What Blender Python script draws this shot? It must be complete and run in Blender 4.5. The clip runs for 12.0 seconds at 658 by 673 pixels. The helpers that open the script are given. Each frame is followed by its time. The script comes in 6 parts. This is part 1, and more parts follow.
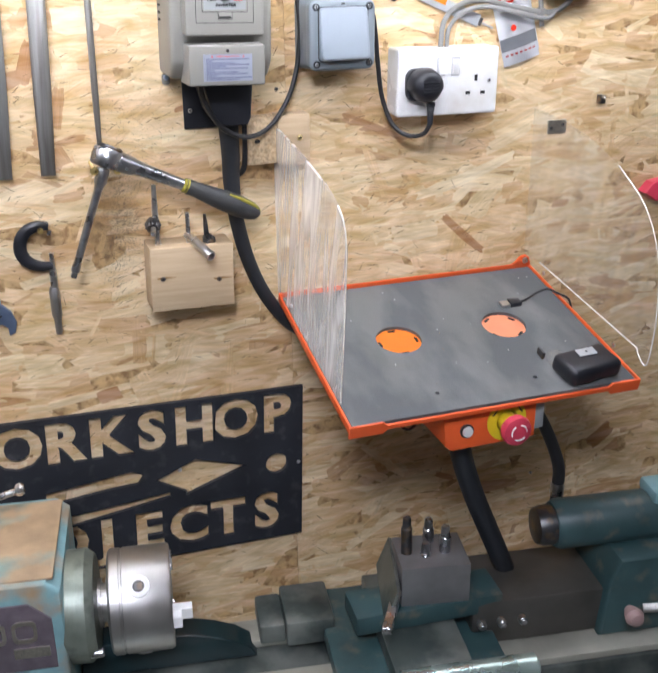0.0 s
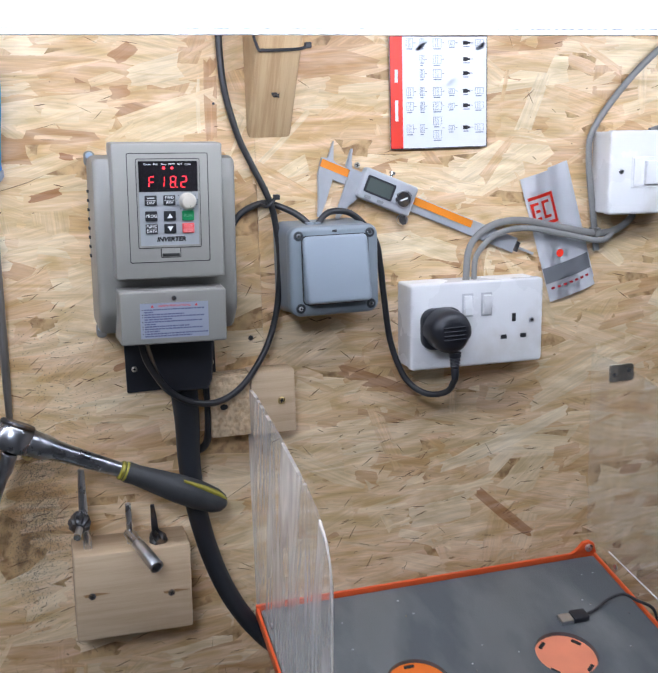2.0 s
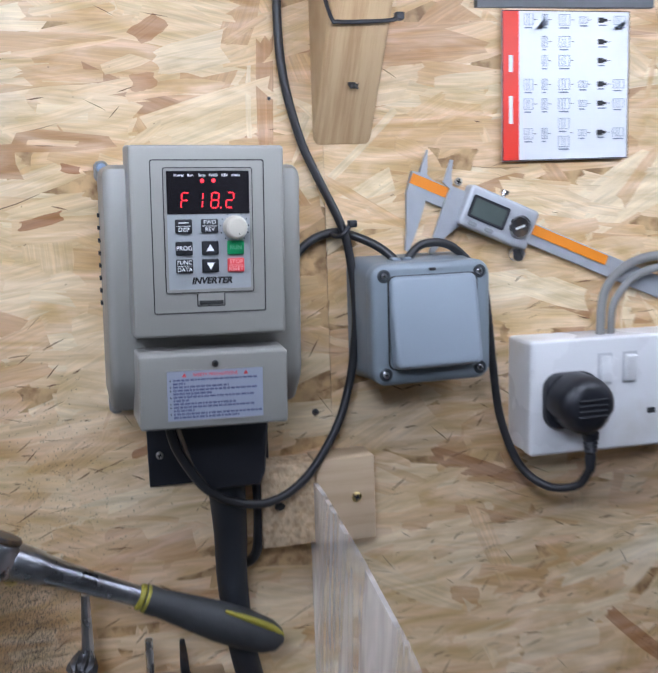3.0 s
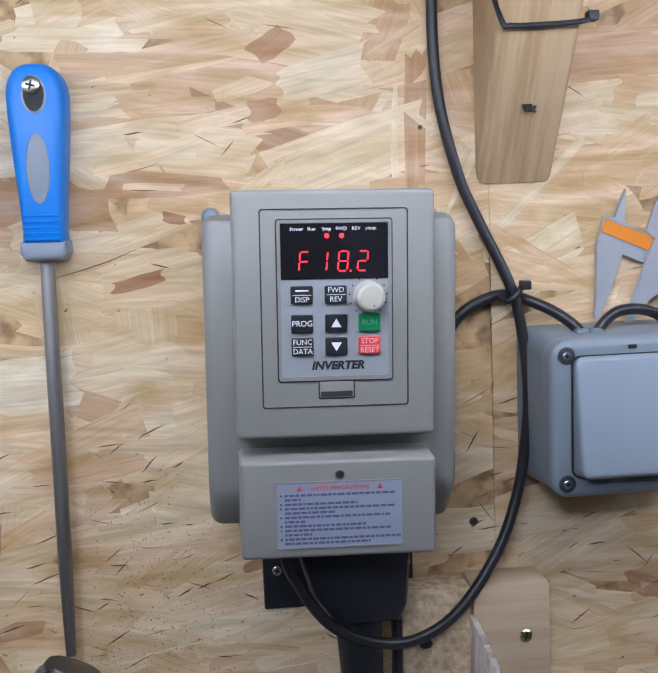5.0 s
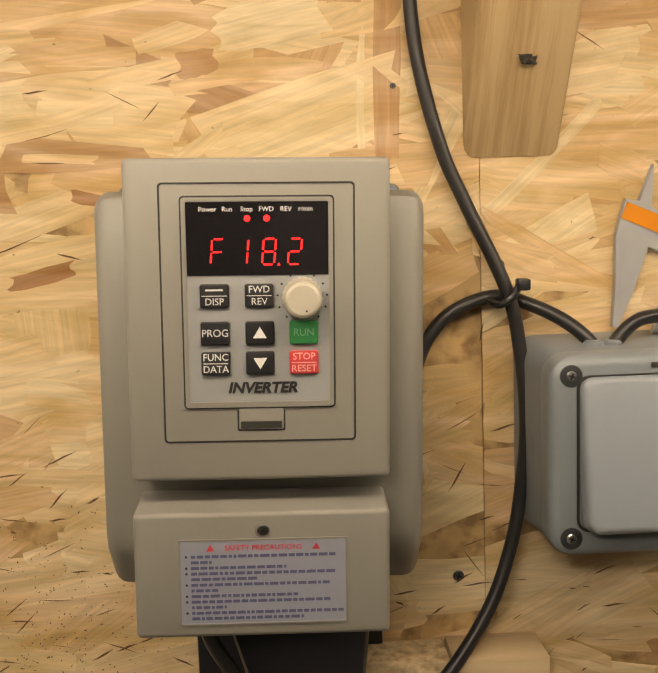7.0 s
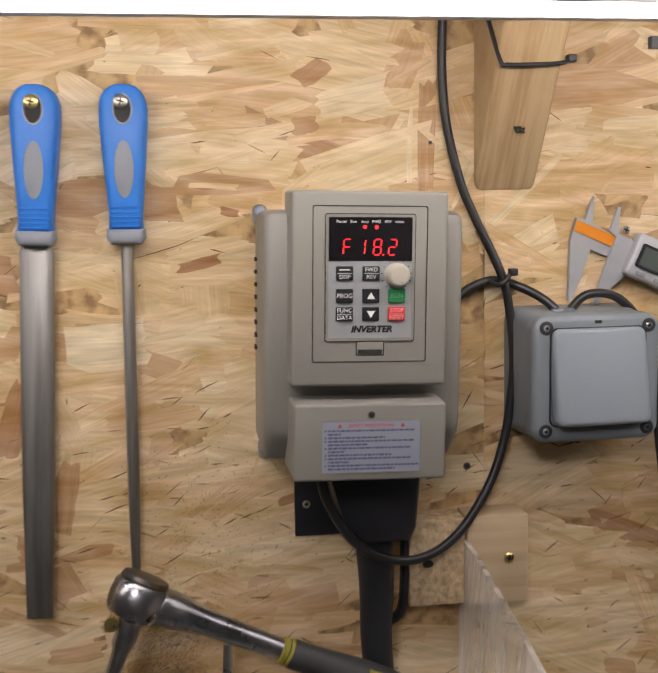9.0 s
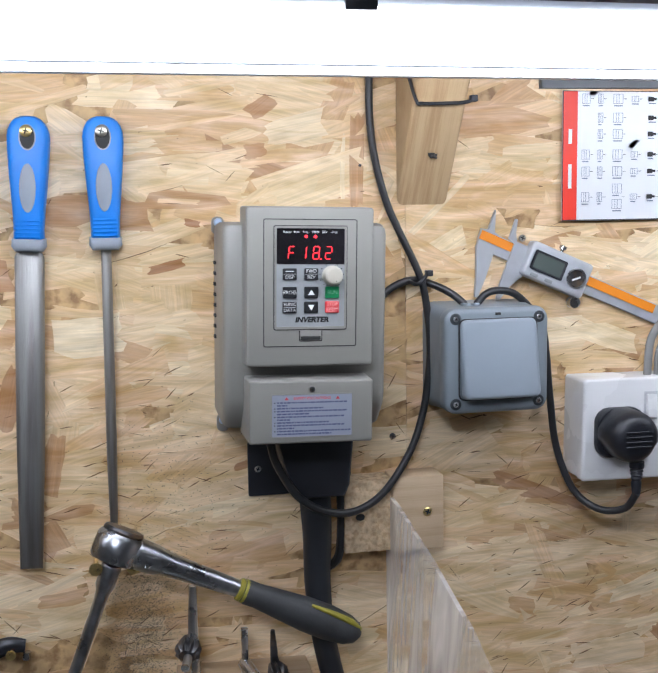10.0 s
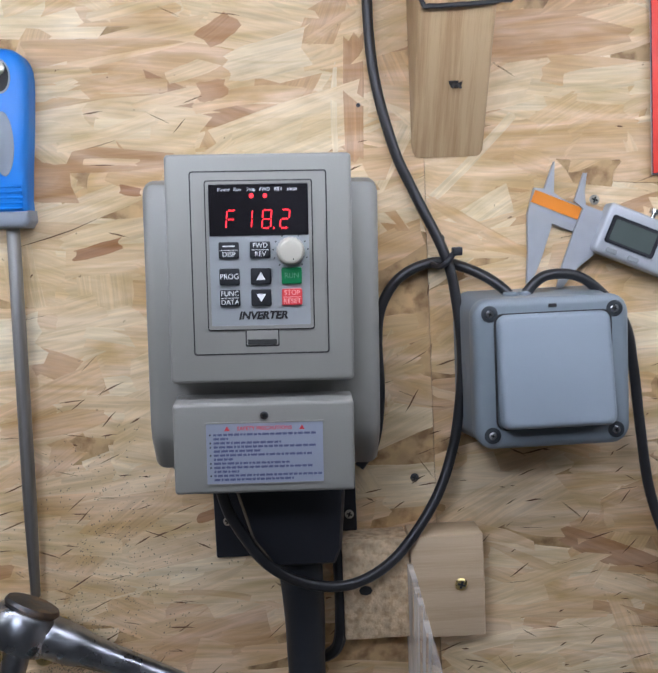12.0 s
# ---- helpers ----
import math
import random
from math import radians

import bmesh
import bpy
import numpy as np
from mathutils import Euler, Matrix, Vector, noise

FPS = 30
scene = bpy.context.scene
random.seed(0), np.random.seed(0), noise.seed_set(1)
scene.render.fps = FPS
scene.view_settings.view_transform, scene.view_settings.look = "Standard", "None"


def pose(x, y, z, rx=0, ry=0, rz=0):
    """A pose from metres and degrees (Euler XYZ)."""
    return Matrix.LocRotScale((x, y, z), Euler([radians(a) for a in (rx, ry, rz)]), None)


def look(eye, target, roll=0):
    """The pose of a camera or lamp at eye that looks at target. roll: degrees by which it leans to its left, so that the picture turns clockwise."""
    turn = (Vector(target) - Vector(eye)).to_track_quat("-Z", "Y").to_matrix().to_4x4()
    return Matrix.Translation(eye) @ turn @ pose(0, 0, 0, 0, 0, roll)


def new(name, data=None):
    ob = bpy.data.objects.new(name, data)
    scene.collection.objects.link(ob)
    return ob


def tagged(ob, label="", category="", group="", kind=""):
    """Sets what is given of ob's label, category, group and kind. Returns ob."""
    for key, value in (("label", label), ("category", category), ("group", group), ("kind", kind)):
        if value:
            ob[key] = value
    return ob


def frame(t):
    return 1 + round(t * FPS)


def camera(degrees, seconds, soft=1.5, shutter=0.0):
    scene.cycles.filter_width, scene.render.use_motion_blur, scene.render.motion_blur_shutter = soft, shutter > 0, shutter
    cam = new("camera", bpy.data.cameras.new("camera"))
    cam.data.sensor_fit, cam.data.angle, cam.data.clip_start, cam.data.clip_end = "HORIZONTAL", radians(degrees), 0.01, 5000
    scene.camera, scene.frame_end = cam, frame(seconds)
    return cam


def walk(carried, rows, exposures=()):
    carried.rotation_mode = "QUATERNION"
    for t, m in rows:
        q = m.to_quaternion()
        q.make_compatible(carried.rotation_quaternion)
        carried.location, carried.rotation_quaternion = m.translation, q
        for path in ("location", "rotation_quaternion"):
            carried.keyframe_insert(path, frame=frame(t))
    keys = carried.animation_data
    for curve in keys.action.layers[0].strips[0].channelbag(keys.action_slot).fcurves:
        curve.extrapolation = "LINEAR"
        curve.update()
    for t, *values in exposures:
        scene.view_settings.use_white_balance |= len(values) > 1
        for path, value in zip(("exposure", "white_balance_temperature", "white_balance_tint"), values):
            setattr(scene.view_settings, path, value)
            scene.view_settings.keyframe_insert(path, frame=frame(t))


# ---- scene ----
cam = camera(37.5, 12.0, soft=1.6, shutter=0.3)

PATH = [
    (0, (-0.27, -1.225, 1.723), (0.335, 0.518, 0.952), -0.6),
    (0.5, (-0.249, -1.204, 1.729), (0.358, 0.596, 1.103), -1.6),
    (1, (-0.156, -1.122, 1.736), (0.393, 0.732, 1.222), -2.2),
    (1.5, (-0.085, -1.018, 1.738), (0.424, 0.863, 1.287), -2.2),
    (2, (-0.11, -0.914, 1.729), (0.458, 0.96, 1.322), -1.7),
    (2.5, (-0.133, -0.804, 1.711), (0.485, 1.061, 1.338), -1.5),
    (3, (-0.081, -0.672, 1.706), (0.43, 1.235, 1.381), -1.9),
    (3.5, (-0.027, -0.542, 1.718), (0.251, 1.424, 1.475), -2.1),
    (3.7, (-0.025, -0.524, 1.717), (0.19, 1.452, 1.491), -2.1),
    (5.3, (-0.043, -0.533, 1.717), (0.13, 1.441, 1.451), -2.3),
    (5.5, (-0.04, -0.529, 1.716), (0.125, 1.445, 1.444), -2.3),
    (6, (-0.025, -0.505, 1.713), (0.117, 1.471, 1.437), -2.3),
    (6.5, (0.001, -0.458, 1.706), (0.113, 1.52, 1.433), -2.2),
    (7, (0.011, -0.432, 1.709), (0.098, 1.549, 1.445), -2.0),
    (7.2, (0.005, -0.432, 1.708), (0.097, 1.55, 1.457), -2.0),
    (8.8, (-0.073, -0.598, 1.722), (0.168, 1.373, 1.482), -1.1),
    (9, (-0.099, -0.647, 1.713), (0.173, 1.319, 1.466), -1.1),
    (9.5, (-0.145, -0.743, 1.718), (0.205, 1.21, 1.466), -0.9),
    (10, (-0.122, -0.772, 1.719), (0.271, 1.174, 1.476), -1.0),
    (10.5, (-0.114, -0.765, 1.72), (0.27, 1.184, 1.488), -1.4),
    (11, (-0.067, -0.698, 1.709), (0.236, 1.268, 1.495), -2.0),
    (11.5, (-0.012, -0.61, 1.703), (0.191, 1.37, 1.509), -2.4),
    (12, (0.013, -0.578, 1.684), (0.1, 1.41, 1.482), -2.6),
]
# seconds, stops, white balance
LOOKS = [(0.0, 0.84, 6350, 17), (0.5, 0.68, 6150, 16), (1.0, 0.38, 6000, 16), (1.5, 0.12, 5900, 16), (2.5, -0.10, 5850, 16), (3.1, -0.24, 5600, 16), (3.7, -0.40, 5250, 16), (5.3, -0.34, 5800, 17), (5.5, -0.34, 5900, 17),
         (6.0, -0.38, 6300, 17), (6.5, -0.50, 7250, 17), (7.0, -0.44, 11400, 18), (7.2, -0.44, 12000, 18), (8.8, -0.54, 8400, 21), (9.0, -0.55, 7600, 21), (9.5, -0.30, 6450, 16),
         (10.0, -0.18, 6050, 15), (10.5, -0.22, 5900, 16), (11.0, -0.27, 5800, 16), (12.0, -0.38, 5880, 16)]
walk(cam, [(t, look(eye, target, roll)) for t, eye, target, roll in PATH], LOOKS)


# ---------------------------------------------------------------- light
world = bpy.data.worlds.new("world")
scene.world = world
world.use_nodes = True
world.node_tree.nodes["Background"].inputs["Color"].default_value = (0.8, 0.9, 1.0, 1)
world.node_tree.nodes["Background"].inputs["Strength"].default_value = 0.0
LAMP_STRENGTH = 16.5
# strength of the added, unseen fill panel
FILL_LAMP = 38.0


# ---------------------------------------------------------------- materials
def material(name, color, rough=0.5, metal=0.0, vary=0.12, scale=30.0, bump=0.15, fine=400.0, stretch=(1, 1, 1), second=None,
             mix=0.0, mix_scale=8.0, coat=0.0, spec=0.5):
    """A surface with a coarse and a fine variation of tone, gloss and relief, and stains of a second colour."""
    m = bpy.data.materials.new(name)
    m.use_nodes = True
    nt = m.node_tree
    b = nt.nodes["Principled BSDF"]
    co = nt.nodes.new("ShaderNodeTexCoord")
    mp = nt.nodes.new("ShaderNodeMapping")
    mp.inputs["Scale"].default_value = stretch
    nt.links.new(co.outputs["Object"], mp.inputs["Vector"])

    def noise_at(s, detail=4.0):
        n = nt.nodes.new("ShaderNodeTexNoise")
        n.inputs["Scale"].default_value, n.inputs["Detail"].default_value = s, detail
        nt.links.new(mp.outputs["Vector"], n.inputs["Vector"])
        return n

    def ramp(src, lo, hi, a=0.3, z=0.7):
        r = nt.nodes.new("ShaderNodeMapRange")
        r.inputs["From Min"].default_value, r.inputs["From Max"].default_value = a, z
        r.inputs["To Min"].default_value, r.inputs["To Max"].default_value = lo, hi
        nt.links.new(src, r.inputs["Value"])
        return r.outputs["Result"]

    coarse, small = noise_at(scale), noise_at(fine, 2.0)
    hsv = nt.nodes.new("ShaderNodeHueSaturation")
    hsv.inputs["Color"].default_value = (*color, 1)
    if second:
        patch = noise_at(mix_scale, 6.0)
        mx = nt.nodes.new("ShaderNodeMixRGB")
        mx.inputs["Color1"].default_value, mx.inputs["Color2"].default_value = (*color, 1), (*second, 1)
        nt.links.new(ramp(patch.outputs["Fac"], 0, 1, 0.62 - mix * 0.5, 0.78 - mix * 0.5), mx.inputs["Fac"])
        nt.links.new(mx.outputs["Color"], hsv.inputs["Color"])
    nt.links.new(ramp(coarse.outputs["Fac"], 1 - vary, 1 + vary), hsv.inputs["Value"])
    nt.links.new(hsv.outputs["Color"], b.inputs["Base Color"])
    b.inputs["Metallic"].default_value = metal
    b.inputs["Specular IOR Level"].default_value = spec
    b.inputs["Coat Weight"].default_value = coat
    nt.links.new(ramp(coarse.outputs["Fac"], max(0.03, rough - 0.08), min(1, rough + 0.08)), b.inputs["Roughness"])
    if bump:
        bp = nt.nodes.new("ShaderNodeBump")
        bp.inputs["Strength"].default_value, bp.inputs["Distance"].default_value = bump, 0.0006
        nt.links.new(small.outputs["Fac"], bp.inputs["Height"])
        nt.links.new(bp.outputs["Normal"], b.inputs["Normal"])
    return m


def glowing(name, color, strength):
    m = bpy.data.materials.new(name)
    m.use_nodes = True
    b = m.node_tree.nodes["Principled BSDF"]
    b.inputs["Base Color"].default_value = (*color, 1)
    b.inputs["Emission Color"].default_value = (*color, 1)
    b.inputs["Emission Strength"].default_value = strength
    return m


def strand_material(name, stops):
    """Pressed wood strands: each strand has a tone of its own, and fine grain along it."""
    m = bpy.data.materials.new(name)
    m.use_nodes = True
    nt = m.node_tree
    b = nt.nodes["Principled BSDF"]
    geo, uv = nt.nodes.new("ShaderNodeNewGeometry"), nt.nodes.new("ShaderNodeUVMap")
    tone = nt.nodes.new("ShaderNodeValToRGB")
    while len(tone.color_ramp.elements) < len(stops):
        tone.color_ramp.elements.new(0.5)
    for e, (p, c) in zip(tone.color_ramp.elements, stops):
        e.position, e.color = p, (*c, 1)
    nt.links.new(geo.outputs["Random Per Island"], tone.inputs["Fac"])
    mp = nt.nodes.new("ShaderNodeMapping")
    mp.inputs["Scale"].default_value = (26, 620, 1)
    nt.links.new(uv.outputs["UV"], mp.inputs["Vector"])
    off = nt.nodes.new("ShaderNodeMath")
    off.operation = "MULTIPLY"
    off.inputs[1].default_value = 97.0
    nt.links.new(geo.outputs["Random Per Island"], off.inputs[0])
    cx = nt.nodes.new("ShaderNodeCombineXYZ")
    nt.links.new(off.outputs[0], cx.inputs["Z"])
    add = nt.nodes.new("ShaderNodeVectorMath")
    nt.links.new(mp.outputs["Vector"], add.inputs[0])
    nt.links.new(cx.outputs["Vector"], add.inputs[1])
    grain = nt.nodes.new("ShaderNodeTexNoise")
    grain.inputs["Scale"].default_value, grain.inputs["Detail"].default_value, grain.inputs["Distortion"].default_value = 1.0, 5.0, 0.6
    nt.links.new(add.outputs["Vector"], grain.inputs["Vector"])
    mp2 = nt.nodes.new("ShaderNodeMapping")
    mp2.inputs["Scale"].default_value = (10, 230, 1)
    nt.links.new(uv.outputs["UV"], mp2.inputs["Vector"])
    add2 = nt.nodes.new("ShaderNodeVectorMath")
    nt.links.new(mp2.outputs["Vector"], add2.inputs[0])
    nt.links.new(cx.outputs["Vector"], add2.inputs[1])
    band = nt.nodes.new("ShaderNodeTexNoise")
    band.inputs["Scale"].default_value, band.inputs["Detail"].default_value = 1.0, 3.0
    nt.links.new(add2.outputs["Vector"], band.inputs["Vector"])
    val = nt.nodes.new("ShaderNodeMath")
    val.operation = "ADD"
    for src, slot, lo, hi in ((grain, 0, 0.35, 0.65), (band, 1, 0.43, 0.57)):
        r = nt.nodes.new("ShaderNodeMapRange")
        r.inputs["From Min"].default_value, r.inputs["From Max"].default_value = 0.25, 0.75
        r.inputs["To Min"].default_value, r.inputs["To Max"].default_value = lo, hi
        nt.links.new(src.outputs["Fac"], r.inputs["Value"])
        nt.links.new(r.outputs["Result"], val.inputs[slot])
    hsv = nt.nodes.new("ShaderNodeHueSaturation")
    nt.links.new(tone.outputs["Color"], hsv.inputs["Color"])
    # mottling that runs across the strands, and dark resin specks
    co = nt.nodes.new("ShaderNodeTexCoord")
    mp3 = nt.nodes.new("ShaderNodeMapping")
    mp3.inputs["Scale"].default_value = (9, 9, 42)
    nt.links.new(co.outputs["Object"], mp3.inputs["Vector"])
    mottle = nt.nodes.new("ShaderNodeTexNoise")
    mottle.inputs["Scale"].default_value, mottle.inputs["Detail"].default_value, mottle.inputs["Distortion"].default_value = 1.6, 7.0, 1.1
    nt.links.new(mp3.outputs["Vector"], mottle.inputs["Vector"])
    warm = nt.nodes.new("ShaderNodeMapRange")
    warm.inputs["From Min"].default_value, warm.inputs["From Max"].default_value = 0.32, 0.68
    warm.inputs["To Min"].default_value, warm.inputs["To Max"].default_value = 1.16, 0.84
    nt.links.new(mottle.outputs["Fac"], warm.inputs["Value"])
    nt.links.new(warm.outputs["Result"], hsv.inputs["Saturation"])
    mul = nt.nodes.new("ShaderNodeMath")
    mul.operation = "MULTIPLY"
    light = nt.nodes.new("ShaderNodeMapRange")
    light.inputs["From Min"].default_value, light.inputs["From Max"].default_value = 0.30, 0.70
    light.inputs["To Min"].default_value, light.inputs["To Max"].default_value = 0.80, 1.18
    nt.links.new(mottle.outputs["Fac"], light.inputs["Value"])
    nt.links.new(light.outputs["Result"], mul.inputs[0])
    nt.links.new(val.outputs[0], mul.inputs[1])
    nt.links.new(mul.outputs[0], hsv.inputs["Value"])
    speck = nt.nodes.new("ShaderNodeTexNoise")
    speck.inputs["Scale"].default_value, speck.inputs["Detail"].default_value = 210.0, 3.0
    nt.links.new(co.outputs["Object"], speck.inputs["Vector"])
    sr = nt.nodes.new("ShaderNodeMapRange")
    sr.inputs["From Min"].default_value, sr.inputs["From Max"].default_value = 0.72, 0.78
    nt.links.new(speck.outputs["Fac"], sr.inputs["Value"])
    mx = nt.nodes.new("ShaderNodeMixRGB")
    mx.inputs["Color2"].default_value = (0.16, 0.08, 0.035, 1)
    nt.links.new(sr.outputs["Result"], mx.inputs["Fac"])
    nt.links.new(hsv.outputs["Color"], mx.inputs["Color1"])
    nt.links.new(mx.outputs["Color"], b.inputs["Base Color"])
    b.inputs["Roughness"].default_value = 0.5
    b.inputs["Specular IOR Level"].default_value = 0.35
    bp = nt.nodes.new("ShaderNodeBump")
    bp.inputs["Strength"].default_value, bp.inputs["Distance"].default_value = 0.3, 0.0004
    nt.links.new(grain.outputs["Fac"], bp.inputs["Height"])
    nt.links.new(bp.outputs["Normal"], b.inputs["Normal"])
    return m


def timber_material(name, light, dark, scale=(150, 150, 6), knots=True):
    """Sawn softwood with its grain along z."""
    m = bpy.data.materials.new(name)
    m.use_nodes = True
    nt = m.node_tree
    b = nt.nodes["Principled BSDF"]
    co, mp = nt.nodes.new("ShaderNodeTexCoord"), nt.nodes.new("ShaderNodeMapping")
    mp.inputs["Scale"].default_value = scale
    nt.links.new(co.outputs["Object"], mp.inputs["Vector"])
    n1, n2 = nt.nodes.new("ShaderNodeTexNoise"), nt.nodes.new("ShaderNodeTexNoise")
    n1.inputs["Scale"].default_value, n1.inputs["Detail"].default_value, n1.inputs["Distortion"].default_value = 1.1, 5.0, 0.5
    n2.inputs["Scale"].default_value, n2.inputs["Detail"].default_value = 9.0, 4.0
    r = nt.nodes.new("ShaderNodeValToRGB")
    r.color_ramp.elements[0].position, r.color_ramp.elements[0].color = 0.34, (*dark, 1)
    r.color_ramp.elements[1].position, r.color_ramp.elements[1].color = 0.62, (*light, 1)
    ad = nt.nodes.new("ShaderNodeMath")
    ad.operation = "MULTIPLY_ADD"
    ad.inputs[1].default_value = 0.35
    for n in (n1, n2):
        nt.links.new(mp.outputs["Vector"], n.inputs["Vector"])
    nt.links.new(n2.outputs["Fac"], ad.inputs[0])
    sub = nt.nodes.new("ShaderNodeMath")
    sub.operation = "SUBTRACT"
    sub.inputs[1].default_value = 0.17
    nt.links.new(n1.outputs["Fac"], sub.inputs[0])
    nt.links.new(sub.outputs[0], ad.inputs[2])
    nt.links.new(ad.outputs[0], r.inputs["Fac"])
    nt.links.new(r.outputs["Color"], b.inputs["Base Color"])
    b.inputs["Roughness"].default_value = 0.62
    bp = nt.nodes.new("ShaderNodeBump")
    bp.inputs["Strength"].default_value, bp.inputs["Distance"].default_value = 0.35, 0.0006
    nt.links.new(n2.outputs["Fac"], bp.inputs["Height"])
    nt.links.new(bp.outputs["Normal"], b.inputs["Normal"])
    return m


def clear_material(name, rough=0.04, tint=(0.985, 0.985, 0.98), scratched=0.6):
    """Scratched clear sheet: mostly see-through, with a scuffed, milky film along vertical wipe marks."""
    m = bpy.data.materials.new(name)
    m.use_nodes = True
    nt = m.node_tree
    out = nt.nodes["Material Output"]
    b = nt.nodes["Principled BSDF"]
    nt.nodes.remove(b)
    film, back, b = (nt.nodes.new(n) for n in ("ShaderNodeBsdfDiffuse", "ShaderNodeBsdfTranslucent", "ShaderNodeMixShader"))
    b.inputs["Fac"].default_value = 0.4
    film.inputs["Color"].default_value = back.inputs["Color"].default_value = (0.95, 0.92, 0.89, 1)
    nt.links.new(film.outputs[0], b.inputs[1])
    nt.links.new(back.outputs[0], b.inputs[2])
    tr, gl, mixg, mixs = (nt.nodes.new(n) for n in ("ShaderNodeBsdfTransparent", "ShaderNodeBsdfGlossy", "ShaderNodeMixShader", "ShaderNodeMixShader"))
    tr.inputs["Color"].default_value = (*tint, 1)
    gl.inputs["Roughness"].default_value = rough
    mixg.inputs["Fac"].default_value = 0.02
    nt.links.new(tr.outputs[0], mixg.inputs[1])
    nt.links.new(gl.outputs[0], mixg.inputs[2])
    co, mp, n = nt.nodes.new("ShaderNodeTexCoord"), nt.nodes.new("ShaderNodeMapping"), nt.nodes.new("ShaderNodeTexNoise")
    mp.inputs["Scale"].default_value = (1, 34, 5)
    n.inputs["Scale"].default_value, n.inputs["Detail"].default_value, n.inputs["Distortion"].default_value = 1.0, 5.0, 1.3
    nt.links.new(co.outputs["Object"], mp.inputs["Vector"])
    nt.links.new(mp.outputs["Vector"], n.inputs["Vector"])
    r = nt.nodes.new("ShaderNodeMapRange")
    r.inputs["From Min"].default_value, r.inputs["From Max"].default_value = 0.40, 0.80
    r.inputs["To Min"].default_value, r.inputs["To Max"].default_value = scratched * 0.2, scratched
    nt.links.new(n.outputs["Fac"], r.inputs["Value"])
    nt.links.new(r.outputs["Result"], mixs.inputs["Fac"])
    nt.links.new(mixg.outputs[0], mixs.inputs[1])
    nt.links.new(b.outputs[0], mixs.inputs[2])
    nt.links.new(mixs.outputs[0], out.inputs["Surface"])
    return m


STRANDS = strand_material("pressed_strands", [(0.0, (0.47, 0.275, 0.145)), (0.03, (0.58, 0.365, 0.195)), (0.12, (0.665, 0.445, 0.24)), (0.42, (0.705, 0.505, 0.285)),
                                              (0.76, (0.735, 0.555, 0.33)), (1.0, (0.775, 0.625, 0.40))])
BROWN_STRANDS = strand_material("brown_strands", [(0.0, (0.42, 0.22, 0.11)), (0.5, (0.50, 0.29, 0.15)), (1.0, (0.57, 0.35, 0.19))])
PALE_STRANDS = strand_material("pale_strands", [(0.0, (0.74, 0.575, 0.36)), (1.0, (0.79, 0.66, 0.45))])
BOARD = material("board_core", (0.55, 0.36, 0.17), 0.6, vary=0.25, scale=60, second=(0.3, 0.17, 0.07), mix=0.3, mix_scale=90)
PINE = timber_material("pine", (0.54, 0.385, 0.215), (0.41, 0.265, 0.13), scale=(190, 9, 7))
PINE_ACROSS = timber_material("pine_across", (0.575, 0.435, 0.28), (0.50, 0.36, 0.22), scale=(6, 130, 130))
END_GRAIN = material("rough_end_grain", (0.56, 0.42, 0.26), 0.8, vary=0.25, scale=180, bump=1.0, fine=700, second=(0.42, 0.29, 0.165), mix=0.3, mix_scale=260)
BEIGE = material("beige_plastic", (0.240, 0.231, 0.208), 0.42, vary=0.03, scale=12, bump=0.06, fine=900)
GREY_PANEL = material("silver_foil_panel", (0.29, 0.303, 0.307), 0.45, vary=0.05, scale=15, bump=0.1, fine=1400)
DARK_LINE = material("dark_groove", (0.02, 0.02, 0.02), 0.7, vary=0.1)
DISPLAY = material("smoked_display", (0.012, 0.011, 0.013), 0.16, vary=0.2, bump=0)
BLACK_KEY = material("black_key", (0.018, 0.019, 0.022), 0.35, vary=0.2)
GREEN_KEY = material("green_key", (0.01, 0.22, 0.075), 0.35, vary=0.1)
RED_KEY = material("red_key", (0.62, 0.045, 0.05), 0.35, vary=0.1)
WHITE_INK = material("white_ink", (0.78, 0.78, 0.76), 0.6, vary=0.03, bump=0)
BLACK_INK = material("black_ink", (0.015, 0.015, 0.017), 0.6, vary=0.05, bump=0)
RED_INK = material("red_ink", (0.62, 0.05, 0.06), 0.55, vary=0.08, bump=0)
BLUE_INK = material("blue_grey_ink", (0.09, 0.10, 0.19), 0.6, vary=0.08, bump=0)
LABEL_FOIL = material("pale_label", (0.285, 0.305, 0.37), 0.4, vary=0.05, scale=50, bump=0.05)
KNOB = material("cream_knob", (0.47, 0.44, 0.365), 0.4, vary=0.04)
RED_GLOW = glowing("red_segment", (1.0, 0.02, 0.03), 2.2)
BLACK_PLASTIC = material("black_plastic", (0.014, 0.015, 0.02), 0.42, vary=0.25, scale=40, bump=0.2)
BLACK_CABLE = material("black_cable_sheath", (0.02, 0.02, 0.022), 0.4, vary=0.25, scale=60, bump=0.15)
CONDUIT = material("black_conduit", (0.016, 0.018, 0.022), 0.5, vary=0.3, scale=25, bump=0.2)
GREY_CABLE = material("grey_cable_sheath", (0.215, 0.21, 0.20), 0.45, vary=0.1, scale=50, bump=0.15)
